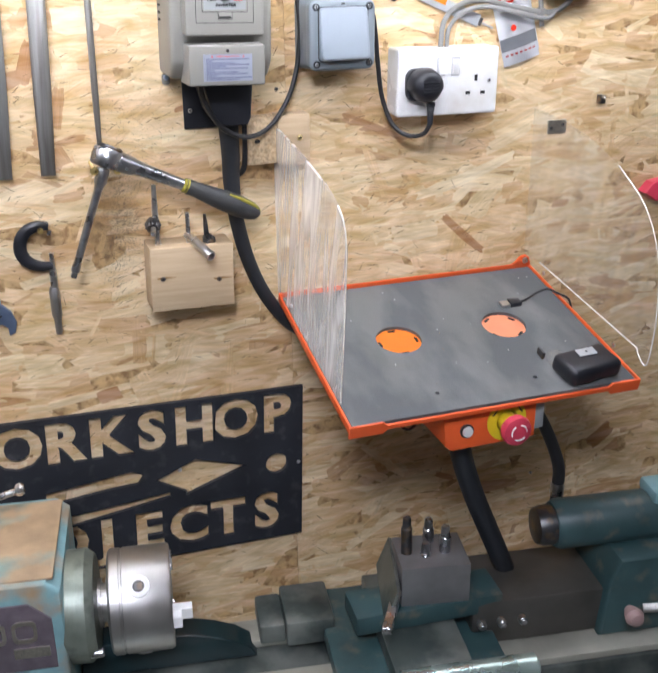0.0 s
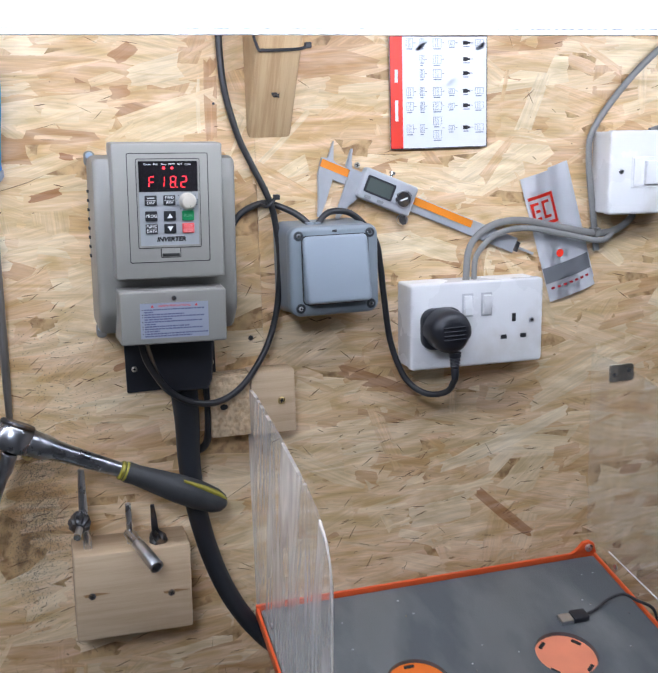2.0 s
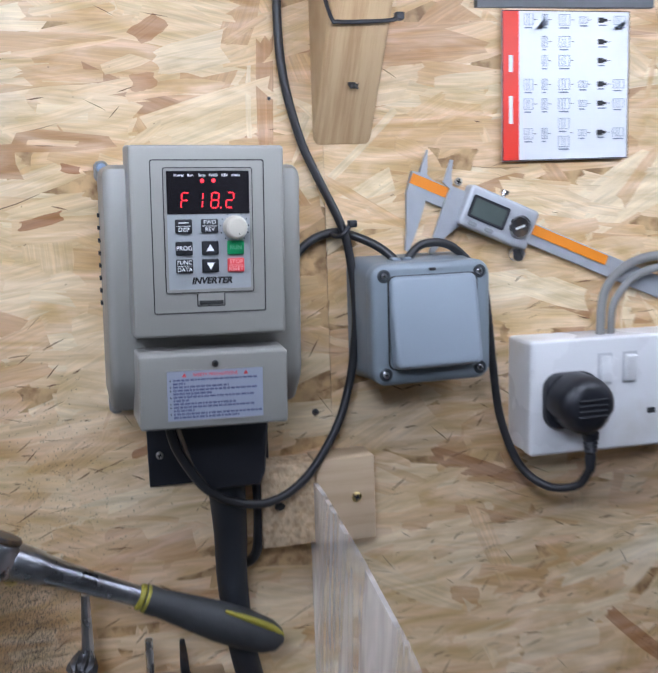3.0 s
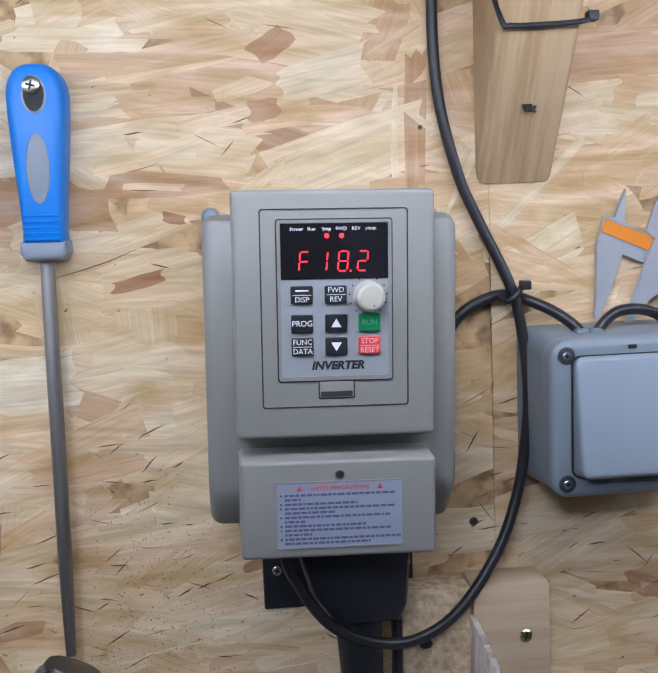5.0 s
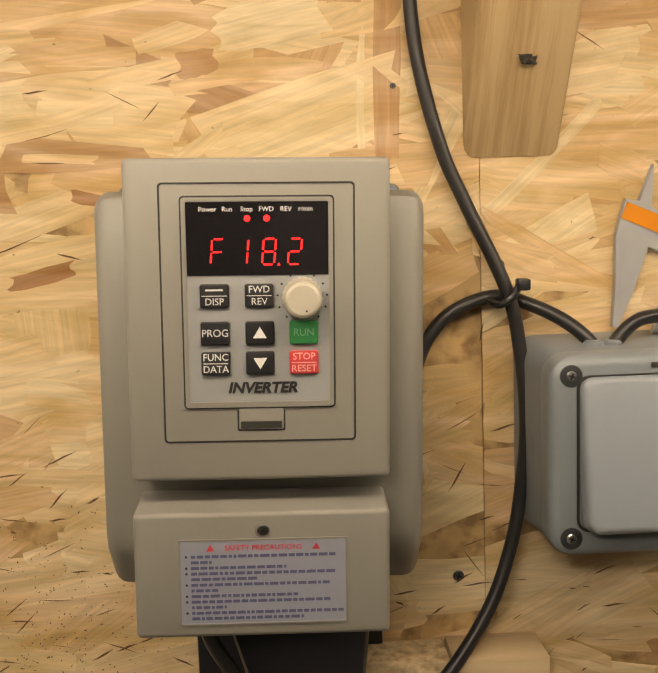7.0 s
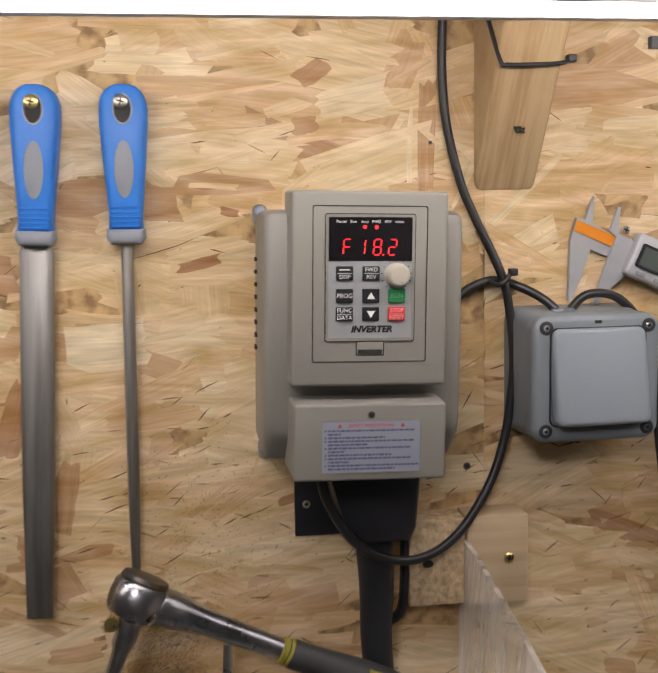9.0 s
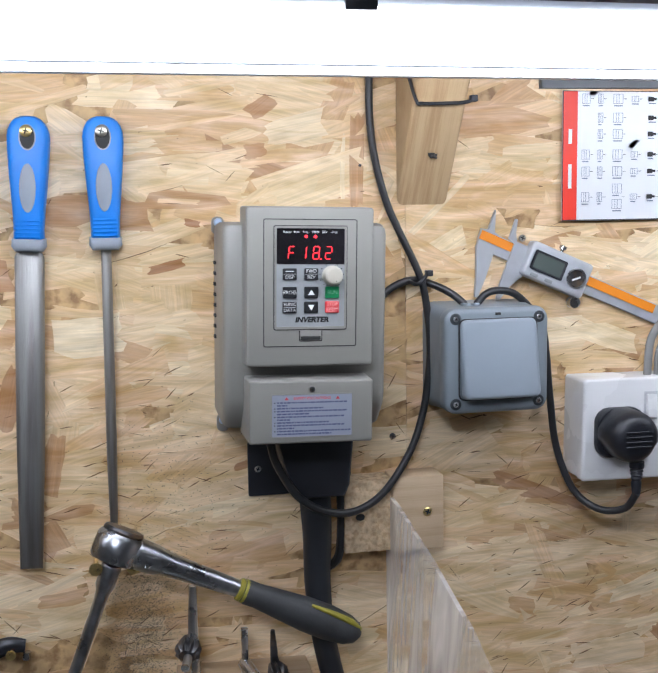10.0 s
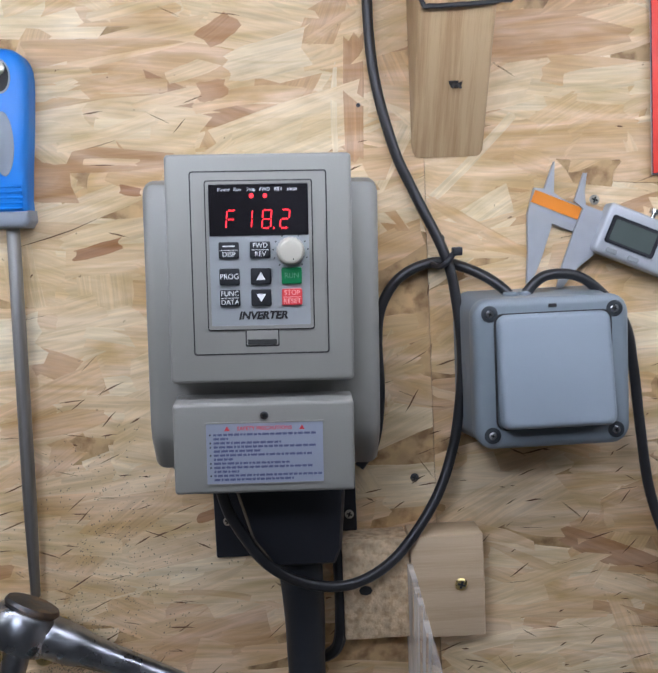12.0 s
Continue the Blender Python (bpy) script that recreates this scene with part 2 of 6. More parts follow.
GREY_BLUE = material("blue_grey_plastic", (0.212, 0.246, 0.272), 0.4, vary=0.04, scale=20, bump=0.08, fine=900)
ROCKER_GREY = material("pale_blue_grey_plastic", (0.262, 0.30, 0.338), 0.38, vary=0.03, scale=15, bump=0.05, fine=900)
WHITE_PLASTIC = material("white_plastic", (0.74, 0.735, 0.73), 0.3, vary=0.03, scale=15, bump=0.05, second=(0.6, 0.57, 0.52), mix=0.12, mix_scale=14)
STEEL = material("bright_steel", (0.62, 0.62, 0.63), 0.28, 1.0, vary=0.15, scale=60, bump=0.1)
CHROME = material("worn_chrome", (0.44, 0.45, 0.475), 0.30, 1.0, vary=0.15, scale=45, bump=0.08, second=(0.33, 0.33, 0.345), mix=0.3, mix_scale=70)
FILE_STEEL = material("file_steel", (0.36, 0.355, 0.34), 0.48, 1.0, vary=0.3, scale=25, bump=0.5, fine=2200, stretch=(1, 1, 0.05), second=(0.22, 0.20, 0.19), mix=0.3, mix_scale=90)
DARK_STEEL = material("blued_steel", (0.10, 0.10, 0.105), 0.4, 0.9, vary=0.35, scale=70, bump=0.3, second=(0.2, 0.14, 0.09), mix=0.25, mix_scale=60)
ZINC = material("zinc_screw", (0.55, 0.52, 0.45), 0.35, 1.0, vary=0.2, scale=300, bump=0.2)
BRASS = material("yellow_passivated_screw", (0.72, 0.56, 0.24), 0.32, 1.0, vary=0.15, scale=300)
BLUE_GRIP = material("blue_grip", (0.006, 0.20, 0.68), 0.42, vary=0.06, scale=25, bump=0.12, fine=1200)
GREY_GRIP = material("grey_grip_inlay", (0.27, 0.30, 0.34), 0.55, vary=0.08, scale=60, bump=0.3, fine=1500)
RUBBER_GRIP = material("dark_grey_rubber", (0.04, 0.041, 0.042), 0.55, vary=0.3, scale=45, bump=0.3)
YELLOW = material("dull_yellow_plastic", (0.30, 0.26, 0.03), 0.5, vary=0.25, scale=60)
CLEAR_YELLOW = material("yellow_ring", (0.75, 0.55, 0.02), 0.4, vary=0.08)
ORANGE = material("orange_powder_coat", (0.80, 0.115, 0.025), 0.4, vary=0.06, scale=30, bump=0.25, fine=900)
SALMON_DISC = material("faded_orange_disc", (0.90, 0.30, 0.16), 0.4, vary=0.06, scale=30)
ORANGE_DISC = material("orange_disc", (0.90, 0.20, 0.02), 0.45, vary=0.06, scale=30)
RUBBER_MAT = material("dusty_black_rubber", (0.092, 0.102, 0.108), 0.5, vary=0.16, scale=9, bump=0.5, fine=800, stretch=(1, 0.45, 1), second=(0.165, 0.172, 0.17), mix=0.36, mix_scale=13)
ESTOP_RED = material("red_mushroom", (0.62, 0.05, 0.09), 0.35, vary=0.06)
SIGN_BLACK = material("black_sign_board", (0.020, 0.022, 0.028), 0.55, vary=0.3, scale=14, bump=0.4, second=(0.05, 0.05, 0.055), mix=0.12, mix_scale=50)
PAPER = material("glossy_paper", (0.80, 0.81, 0.84), 0.34, vary=0.03, scale=20, bump=0)
PAPER_RED = material("red_paper_print", (0.80, 0.035, 0.012), 0.45, vary=0.06, scale=25, bump=0)
PAPER_GREY = material("grey_paper_print", (0.30, 0.31, 0.33), 0.4, vary=0.08, bump=0)
TAPE = material("dark_tape", (0.11, 0.115, 0.125), 0.5, vary=0.12, scale=50)
CAL_ORANGE = material("orange_scale", (0.80, 0.26, 0.02), 0.4, vary=0.05, bump=0)
CAL_STEEL = material("satin_steel", (0.46, 0.475, 0.50), 0.38, 0.3, vary=0.06, scale=60, bump=0.1)
LCD = material("grey_lcd", (0.09, 0.11, 0.10), 0.2, vary=0.05, bump=0)
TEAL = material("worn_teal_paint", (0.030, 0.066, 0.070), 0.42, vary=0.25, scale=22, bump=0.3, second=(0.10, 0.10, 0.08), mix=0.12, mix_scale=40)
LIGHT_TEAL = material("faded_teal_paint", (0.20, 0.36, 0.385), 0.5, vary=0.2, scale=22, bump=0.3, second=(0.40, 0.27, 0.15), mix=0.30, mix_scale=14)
GRIMY_TOP = material("oily_brown_paint", (0.40, 0.28, 0.17), 0.5, vary=0.25, scale=25, bump=0.3, second=(0.14, 0.30, 0.30), mix=0.25, mix_scale=10)
CAST = material("oiled_cast_iron", (0.17, 0.185, 0.17), 0.4, 0.5, vary=0.3, scale=20, bump=0.3, second=(0.07, 0.09, 0.085), mix=0.35, mix_scale=14)
MACHINED = material("machined_steel", (0.46, 0.45, 0.435), 0.40, 1.0, vary=0.07, scale=60, bump=0.3, fine=1500)
NAMEPLATE = material("dull_name_plate", (0.16, 0.13, 0.15), 0.45, 0.3, vary=0.2, scale=60)
PLASTER = material("painted_room_wall", (0.26, 0.255, 0.24), 0.8, vary=0.08, scale=3)
CONCRETE = material("concrete", (0.20, 0.195, 0.18), 0.85, vary=0.2, scale=4, bump=0.3, fine=120)
SHELF_DARK = material("dark_shelf_edge", (0.03, 0.033, 0.05), 0.6, vary=0.2)
ACRYLIC = clear_material("scuffed_acrylic")
ACRYLIC_CLEAN = clear_material("clear_acrylic", scratched=0.14)
# pale colour that stands in for light caught by the sheet edges
ACRYLIC_EDGE = material("acrylic_edge_glint", (0.85, 0.80, 0.72), 0.25, vary=0.03, bump=0)
LAMP_GLOW = glowing("lit_diffuser", (0.93, 0.97, 1.0), LAMP_STRENGTH)
FILL_GLOW = glowing("fill_diffuser", (0.90, 0.965, 1.06), FILL_LAMP)
LAMP_BODY = material("white_lamp_housing", (0.75, 0.78, 0.82), 0.35, vary=0.03)


# ---------------------------------------------------------------- building
def thing(name, base=(0, 0, 0), label="", category="", group="", kind=""):
    """An Empty at the base of a thing; its parts are given in the same space as the base."""
    ob = new(name)
    ob.location, ob.empty_display_size = base, 0.02
    return tagged(ob, label, category, group, kind)


def offset_of(ob):
    total = Vector((0, 0, 0))
    while ob:
        total += ob.location
        ob = ob.parent
    return total


def part(name, bm, mat, parent=None, label="", smooth=True, recenter=True):
    """Links a bmesh as one mesh under a thing or a part."""
    if parent and recenter:
        bmesh.ops.translate(bm, verts=bm.verts, vec=-offset_of(parent))
    bmesh.ops.recalc_face_normals(bm, faces=bm.faces)
    me = bpy.data.meshes.new(name)
    bm.to_mesh(me)
    bm.free()
    me.materials.append(mat)
    if smooth:
        me.shade_smooth()
        me.set_sharp_from_angle(angle=radians(32))
    ob = new(name, me)
    ob.parent = parent
    return tagged(ob, label)


def single(name, bm, mat, label, category, base=None, group="", kind="", smooth=True):
    """A thing of one mesh, its origin at its base."""
    if base is None:
        xs = [v.co for v in bm.verts]
        base = (sum(c.x for c in xs) / len(xs), sum(c.y for c in xs) / len(xs), min(c.z for c in xs))
    bmesh.ops.translate(bm, verts=bm.verts, vec=-Vector(base))
    ob = part(name, bm, mat, None, "", smooth)
    ob.location = base
    return tagged(ob, label, category, group, kind)


def join(*parts):
    out = bmesh.new()
    for b in parts:
        me = bpy.data.meshes.new("joined")
        b.to_mesh(me)
        b.free()
        out.from_mesh(me)
        bpy.data.meshes.remove(me)
    return out


def moved(bm, m):
    bmesh.ops.transform(bm, matrix=m, verts=bm.verts)
    return bm


def block(x0, x1, y0, y1, z0, z1, bevel=0.0, seg=2):
    bm = bmesh.new()
    bmesh.ops.create_cube(bm, size=1)
    bmesh.ops.scale(bm, vec=(abs(x1 - x0), abs(y1 - y0), abs(z1 - z0)), verts=bm.verts)
    bmesh.ops.translate(bm, vec=((x0 + x1) / 2, (y0 + y1) / 2, (z0 + z1) / 2), verts=bm.verts)
    if bevel:
        bmesh.ops.bevel(bm, geom=bm.edges[:], offset=bevel, segments=seg, affect="EDGES", profile=0.5)
    return bm


def rounded(x0, x1, z0, z1, r, n=5):
    """The outline of a rectangle with round corners, in x and z."""
    pts = []
    for cx, cz, a in ((x1 - r, z1 - r, 0), (x0 + r, z1 - r, 90), (x0 + r, z0 + r, 180), (x1 - r, z0 + r, 270)):
        pts += [(cx + r * math.cos(radians(a + 90 * i / n)), cz + r * math.sin(radians(a + 90 * i / n))) for i in range(n + 1)]
    return pts


def slab(outline, back, front, bevel=0.0, taper=0.0, seg=3):
    """An outline in x and z given depth in y, from the back (larger y) to the front, with a rounded front edge.
    taper widens the back."""
    bm = bmesh.new()
    cx = sum(p[0] for p in outline) / len(outline)
    cz = sum(p[1] for p in outline) / len(outline)
    rx = max(abs(p[0] - cx) for p in outline)
    rz = max(abs(p[1] - cz) for p in outline)

    def ring(y, inset):
        fx, fz = (rx - inset) / rx, (rz - inset) / rz
        return [bm.verts.new((cx + (x - cx) * fx, y, cz + (z - cz) * fz)) for x, z in outline]

    rings = [ring(back, -taper)]
    if bevel:
        for i in range(seg + 1):
            a = radians(90 * i / seg)
            rings.append(ring(front + bevel * (1 - math.sin(a)), bevel * (1 - math.cos(a))))
    else:
        rings.append(ring(front, 0))
    n = len(outline)
    for a, b in zip(rings, rings[1:]):
        for i in range(n):
            bm.faces.new((a[i], a[(i + 1) % n], b[(i + 1) % n], b[i]))
    bm.faces.new(rings[-1])
    bm.faces.new(rings[0][::-1])
    return bm


def prism(profile, x0, x1, bevel=0.0, seg=4):
    """A side profile in y and z run along x, with its end edges rounded; the first two points lie on the wall."""
    bm = bmesh.new()
    a = [bm.verts.new((x0, y, z)) for y, z in profile]
    b = [bm.verts.new((x1, y, z)) for y, z in profile]
    bm.faces.new(a)
    bm.faces.new(b[::-1])
    for i in range(len(profile)):
        j = (i + 1) % len(profile)
        bm.faces.new((a[i], a[j], b[j], b[i]))
    if bevel:
        wall_y = profile[0][0]
        ends = [e for e in bm.edges if abs(e.verts[0].co.x - e.verts[1].co.x) < 1e-6 and not all(abs(v.co.y - wall_y) < 1e-6 for v in e.verts)]
        bmesh.ops.bevel(bm, geom=ends, offset=bevel, segments=seg, affect="EDGES", profile=0.5)
    return bm


def spline(points, step=8):
    """A smooth line through the points."""
    p = [Vector(q) for q in points]
    p = [2 * p[0] - p[1]] + p + [2 * p[-1] - p[-2]]
    out = []
    for i in range(1, len(p) - 2):
        for k in range(step):
            t = k / step
            a, b, c, d = p[i - 1:i + 3]
            out.append(0.5 * (2 * b + (c - a) * t + (2 * a - 5 * b + 4 * c - d) * t * t + (3 * b - a - 3 * c + d) * t ** 3))
    out.append(p[-2])
    return out


def tube(points, radius, sides=12, step=8, smooth_line=True, flat=1.0):
    """A round cable or bar along a line; radius may be one number or one for each given point."""
    line = spline(points, step) if smooth_line else [Vector(q) for q in points]
    if isinstance(radius, (int, float)):
        radii = [radius] * len(line)
    else:
        radii = [float(v) for v in np.interp(np.linspace(0, len(radius) - 1, len(line)), range(len(radius)), radius)]
    bm = bmesh.new()
    rings, up = [], None
    for i, c in enumerate(line):
        t = (line[min(i + 1, len(line) - 1)] - line[max(i - 1, 0)]).normalized()
        if up is None:
            up = Vector((0, 1, 0)) if abs(t.y) < 0.9 else Vector((1, 0, 0))
        side = t.cross(up).normalized()
        up = side.cross(t).normalized()
        rings.append([bm.verts.new(c + radii[i] * (math.cos(2 * math.pi * k / sides) * side + flat * math.sin(2 * math.pi * k / sides) * up)) for k in range(sides)])
    for a, b in zip(rings, rings[1:]):
        for k in range(sides):
            bm.faces.new((a[k], a[(k + 1) % sides], b[(k + 1) % sides], b[k]))
    bm.faces.new(rings[0][::-1])
    bm.faces.new(rings[-1])
    return bm


def turned(profile, axis="y", sides=24, centre=(0, 0, 0)):
    """A turned solid from (radius, height) pairs along an axis."""
    bm = bmesh.new()
    rings = []
    for r, h in profile:
        ring = []
        for k in range(sides):
            c, s = max(r, 1e-5) * math.cos(2 * math.pi * k / sides), max(r, 1e-5) * math.sin(2 * math.pi * k / sides)
            co = {"x": (h, c, s), "y": (c, h, s), "z": (c, s, h)}[axis]
            ring.append(bm.verts.new(Vector(co) + Vector(centre)))
        rings.append(ring)
    for a, b in zip(rings, rings[1:]):
        for k in range(sides):
            bm.faces.new((a[k], a[(k + 1) % sides], b[(k + 1) % sides], b[k]))
    bm.faces.new(rings[0][::-1])
    bm.faces.new(rings[-1])
    return bm


def mesh_of_curve(cu):
    ob = bpy.data.objects.new("outline", cu)
    scene.collection.objects.link(ob)
    me = ob.to_mesh(depsgraph=bpy.context.evaluated_depsgraph_get())
    bm = bmesh.new()
    bm.from_mesh(me)
    ob.to_mesh_clear()
    bpy.data.objects.remove(ob)
    return bm


def facing(bm, x, y, z):
    """Turns a flat mesh in x and y to face the viewer, towards -y, and puts it at a place."""
    return moved(bm, pose(x, y, z, 90, 0, 0))


def letters(text, size, x, y, z, depth=0.0002, align="CENTER", width=1.0, shear=0.0, bold=0.0):
    cu = bpy.data.curves.new("letters", "FONT")
    cu.body, cu.size, cu.align_x, cu.align_y, cu.extrude = text, size, align, "CENTER", depth
    cu.shear, cu.offset, cu.resolution_u = shear, bold, 3
    return facing(moved(mesh_of_curve(cu), Matrix.Diagonal((width, 1, 1, 1))), x, y, z)


def cut_sheet(outer, holes, thick, extra=None):
    """A flat sheet in x and y, with holes through it. extra: a text curve whose letters are cut out too."""
    cu = bpy.data.curves.new("sheet", "CURVE")
    cu.dimensions, cu.fill_mode, cu.extrude = "2D", "BOTH", thick / 2
    for poly in [outer, *holes]:
        sp = cu.splines.new("POLY")
        sp.points.add(len(poly) - 1)
        for p, (x, y) in zip(sp.points, poly):
            p.co = (x, y, 0, 1)
        sp.use_cyclic_u = True
    return mesh_of_curve(cu)


def circle(x, y, r, n=32):
    return [(x + r * math.cos(2 * math.pi * i / n), y + r * math.sin(2 * math.pi * i / n)) for i in range(n)]


def screw_head(x, y, z, r, mat, name="screw", parent=None, label="", category="screw", group="screws in the board", turn=20):
    """A countersunk cross-head screw that faces the room."""
    bm = turned([(r * 0.35, r * 1.8), (r * 0.45, r * 0.5), (r * 0.97, 0.0), (r, -r * 0.12), (r * 0.8, -r * 0.3), (r * 0.3, -r * 0.34)], "y", 16, (x, y, z))
    head = part(name, bm, mat, parent, label) if parent else single(name, bm, mat, label, category, (x, y, z), group)
    for a in (0, 90):
        c = moved(block(-r * 0.62, r * 0.62, -0.0003, 0.0003, -r * 0.15, r * 0.15), pose(x, y - r * 0.36, z, 0, a + turn, 0))
        part("cross_slot", c, DARK_LINE, head, smooth=False)
    return head


# ---------------------------------------------------------------- the room
def room():
    def plain(name, x0, x1, y0, y1, z0, z1, mat, label):
        single(name, block(x0, x1, y0, y1, z0, z1), mat, label, "wall" if "wall" in name else name, kind="structure", smooth=False)
    plain("floor", -2.6, 2.6, -3.2, 0.2, -0.1, 0.0, CONCRETE, "plain grey concrete workshop floor")
    plain("ceiling", -2.6, 2.6, -3.2, 0.2, 2.4, 2.5, PLASTER, "plain pale painted workshop ceiling")
    plain("wall_south", -2.6, 2.6, -3.2, -3.1, 0.0, 2.4, PLASTER, "plain pale painted wall behind the camera")
    plain("wall_west", -2.6, -2.5, -3.1, 0.2, 0.0, 2.4, PLASTER, "plain pale painted side wall")
    plain("wall_east", 2.5, 2.6, -3.1, 0.2, 0.0, 2.4, PLASTER, "plain pale painted side wall")
    wall = tagged(new("wall_north"), "wall of pale pressed strand boards with a butt joint", "wall", kind="structure")
    wall.location = (0, 0.01, 0)
    for x0, x1 in ((-2.5, 0.09905), (0.0994, 2.5)):
        part("board", block(x0, x1, 0.0, 0.018, 0.0, 2.4), BOARD, wall, smooth=False)
    rng = np.random.default_rng(7)

    def strand(x, z, long, wide, ang, depth, store, gap=None):
        """One pressed strand: ragged ends, uneven sides, a slight tilt, and its own thickness."""
        verts, faces, uvs = store
        ca, sa, n = math.cos(ang), math.sin(ang), 8
        bow, skew = rng.normal(0, 0.022) * long, rng.normal(0, 0.30)
        tilt_u, tilt_v = rng.normal(0, 0.002), rng.normal(0, 0.011)
        taper = rng.uniform(0.7, 1.05, 2)
        us = np.linspace(-1, 1, n)
        shape = np.interp(us, (-1, -0.6, 0.5, 1), (taper[0], 1, 1, taper[1]))
        side = [np.cumsum(rng.normal(0, 0.055, n)) for _ in (0, 1)]
        arch = bow * (1 - us * us)
        top = [(u * long / 2, wide / 2 * max(0.25, w + q) + b) for u, w, q, b in zip(us, shape, side[0], arch)]
        low = [(u * long / 2, -wide / 2 * max(0.25, w + q) + b) for u, w, q, b in zip(us, shape, side[1], arch)]
        ends = []
        for e, a, b in ((1, top[-1], low[-1]), (-1, low[0], top[0])):
            k = int(rng.integers(1, 5))
            ends.append([(e * (long / 2 + rng.uniform(-0.10, 0.07) * min(long, 0.05)), a[1] + (b[1] - a[1]) * (i + 1) / (k + 1)) for i in range(k)])
        poly = top + ends[0] + low[::-1] + ends[1]
        first, m = len(verts), len(poly)
        edge = 0.09905 if x < 0.0993 else 0.0994
        hold = min if x < 0.0993 else max
        for back in (0.0, 0.0006):
            for u, v in poly:
                u2 = u + skew * v
                verts.append((hold(x + u2 * ca - v * sa, edge), min(max(depth + u2 * tilt_u + v * tilt_v, -0.00095), -0.00005) + back, z + u2 * sa + v * ca))
                uvs.append((u2, v - 0.6 * bow * (1 - (2 * u / long) ** 2)))
        faces.append(tuple(range(first, first + m))[::-1])
        for i in range(m):
            faces.append((first + i, first + (i + 1) % m, first + m + (i + 1) % m, first + m + i))
        # a dark sliver below the lower edge draws that edge's thin shadow
        if gap is not None:
            a, b = sorted(rng.integers(0, n, 2))
            if 1 < b - a < 4:
                w = rng.uniform(0.0002, 0.0006)
                pts = [(u, v) for u, v in low[a:b + 1]]
                line = pts + [(u, v - w * (0.3 + 0.7 * (0 < i < len(pts) - 1))) for i, (u, v) in list(enumerate(pts))[::-1]]
                k = len(gap[0])
                for u, v in line:
                    u2 = u + skew * v
                    gap[0].append((hold(x + u2 * ca - v * sa, edge), -0.00100, z + u2 * sa + v * ca))
                gap[1].append(tuple(range(k, k + len(line))))

    def laid(name, store, mat, label):
        me = bpy.data.meshes.new(name)
        me.from_pydata(store[0], [], store[1])
        if store[2]:
            uv = me.uv_layers.new(name="UVMap")
            for loop in me.loops:
                uv.data[loop.index].uv = store[2][loop.vertex_index]
        me.materials.append(mat)
        ob = new(name, me)
        ob.parent = wall
        ob.location = (0, -0.01, 0)
        tagged(ob, label, kind="stuff")

    usual, brown, pale, gaps = ([], [], []), ([], [], []), ([], [], []), ([], [], [])
    for layer, count in ((0, 900), (1, 1000), (2, 1100), (3, 900)):
        for _ in range(count):
            x, z = rng.uniform(-0.62, 0.86), rng.uniform(0.6, 1.98)
            long = rng.uniform(0.045, 0.125) if layer < 3 else rng.uniform(0.018, 0.075)
            wide = rng.uniform(0.010, 0.034) if layer < 3 else rng.uniform(0.003, 0.015)
            ang = rng.normal(0.04, 0.25) if rng.random() < 0.86 else rng.uniform(-1.57, 1.57)
            strand(x, z, long, wide, ang, -0.00012 - layer * 0.00014 - rng.uniform(0, 0.00014), usual, gaps if layer > 1 and rng.random() < 0.22 else None)
    # strands that stand out by their tone: place, length, width, slope in degrees
    for x, z, long, wide, slope in ((-0.023, 1.772, 0.017, 0.013, 5), (-0.074, 1.717, 0.013, 0.006, -10), (0.060, 1.765, 0.075, 0.011, 88), (-0.095, 1.684, 0.030, 0.007, 14), (-0.019, 1.807, 0.022, 0.014, 35),
                                    (-0.039, 1.520, 0.015, 0.006, 15), (-0.190, 1.530, 0.050, 0.018, 80), (-0.218, 1.586, 0.050, 0.018, 75), (-0.162, 1.140, 0.030, 0.022, 8),
                                    (0.364, 1.314, 0.088, 0.012, -42), (0.640, 0.930, 0.050, 0.030, 40)):
        strand(x, z, long, wide, radians(slope), -0.00080, brown)
    for x, z, long, wide, slope in ((0.048, 1.759, 0.050, 0.004, 88), (0.363, 1.400, 0.160, 0.016, 17), (0.286, 1.328, 0.070, 0.028, 5), (0.394, 1.756, 0.062, 0.018, 66), (-0.158, 1.633, 0.052, 0.030, 2),
                                    (0.430, 1.450, 0.075, 0.018, 24), (0.010, 1.790, 0.050, 0.020, 12)):
        strand(x, z, long, wide, radians(slope), -0.00078, pale)
    for i in range(1700):
        x, z = rng.uniform(-0.6, 0.84), 1.98 - 1.36 * rng.uniform(0, 1) ** 0.7
        if i > 1100:
            x, z = rng.uniform(-0.30, 0.40), rng.uniform(1.22, 1.60)
        long, wide, ang = rng.uniform(0.003, 0.020), rng.uniform(0.0003, 0.0012), rng.normal(0.1, 0.5)
        ca, sa, k = math.cos(ang), math.sin(ang), len(gaps[0])
        for u, v in ((-0.5, 0.0), (-0.2, -0.5), (0.1, rng.uniform(-0.5, -0.1)), (0.5, rng.uniform(-0.4, 0.4)), (0.1, 0.5), (-0.2, rng.uniform(0.1, 0.4))):
            gaps[0].append((x + u * long * ca - v * wide * sa, -0.00102, z + u * long * sa + v * wide * ca))
        gaps[1].append(tuple(range(k, k + 6)))
    laid("strands", usual, STRANDS, "overlapping pale straw and honey wood strands")
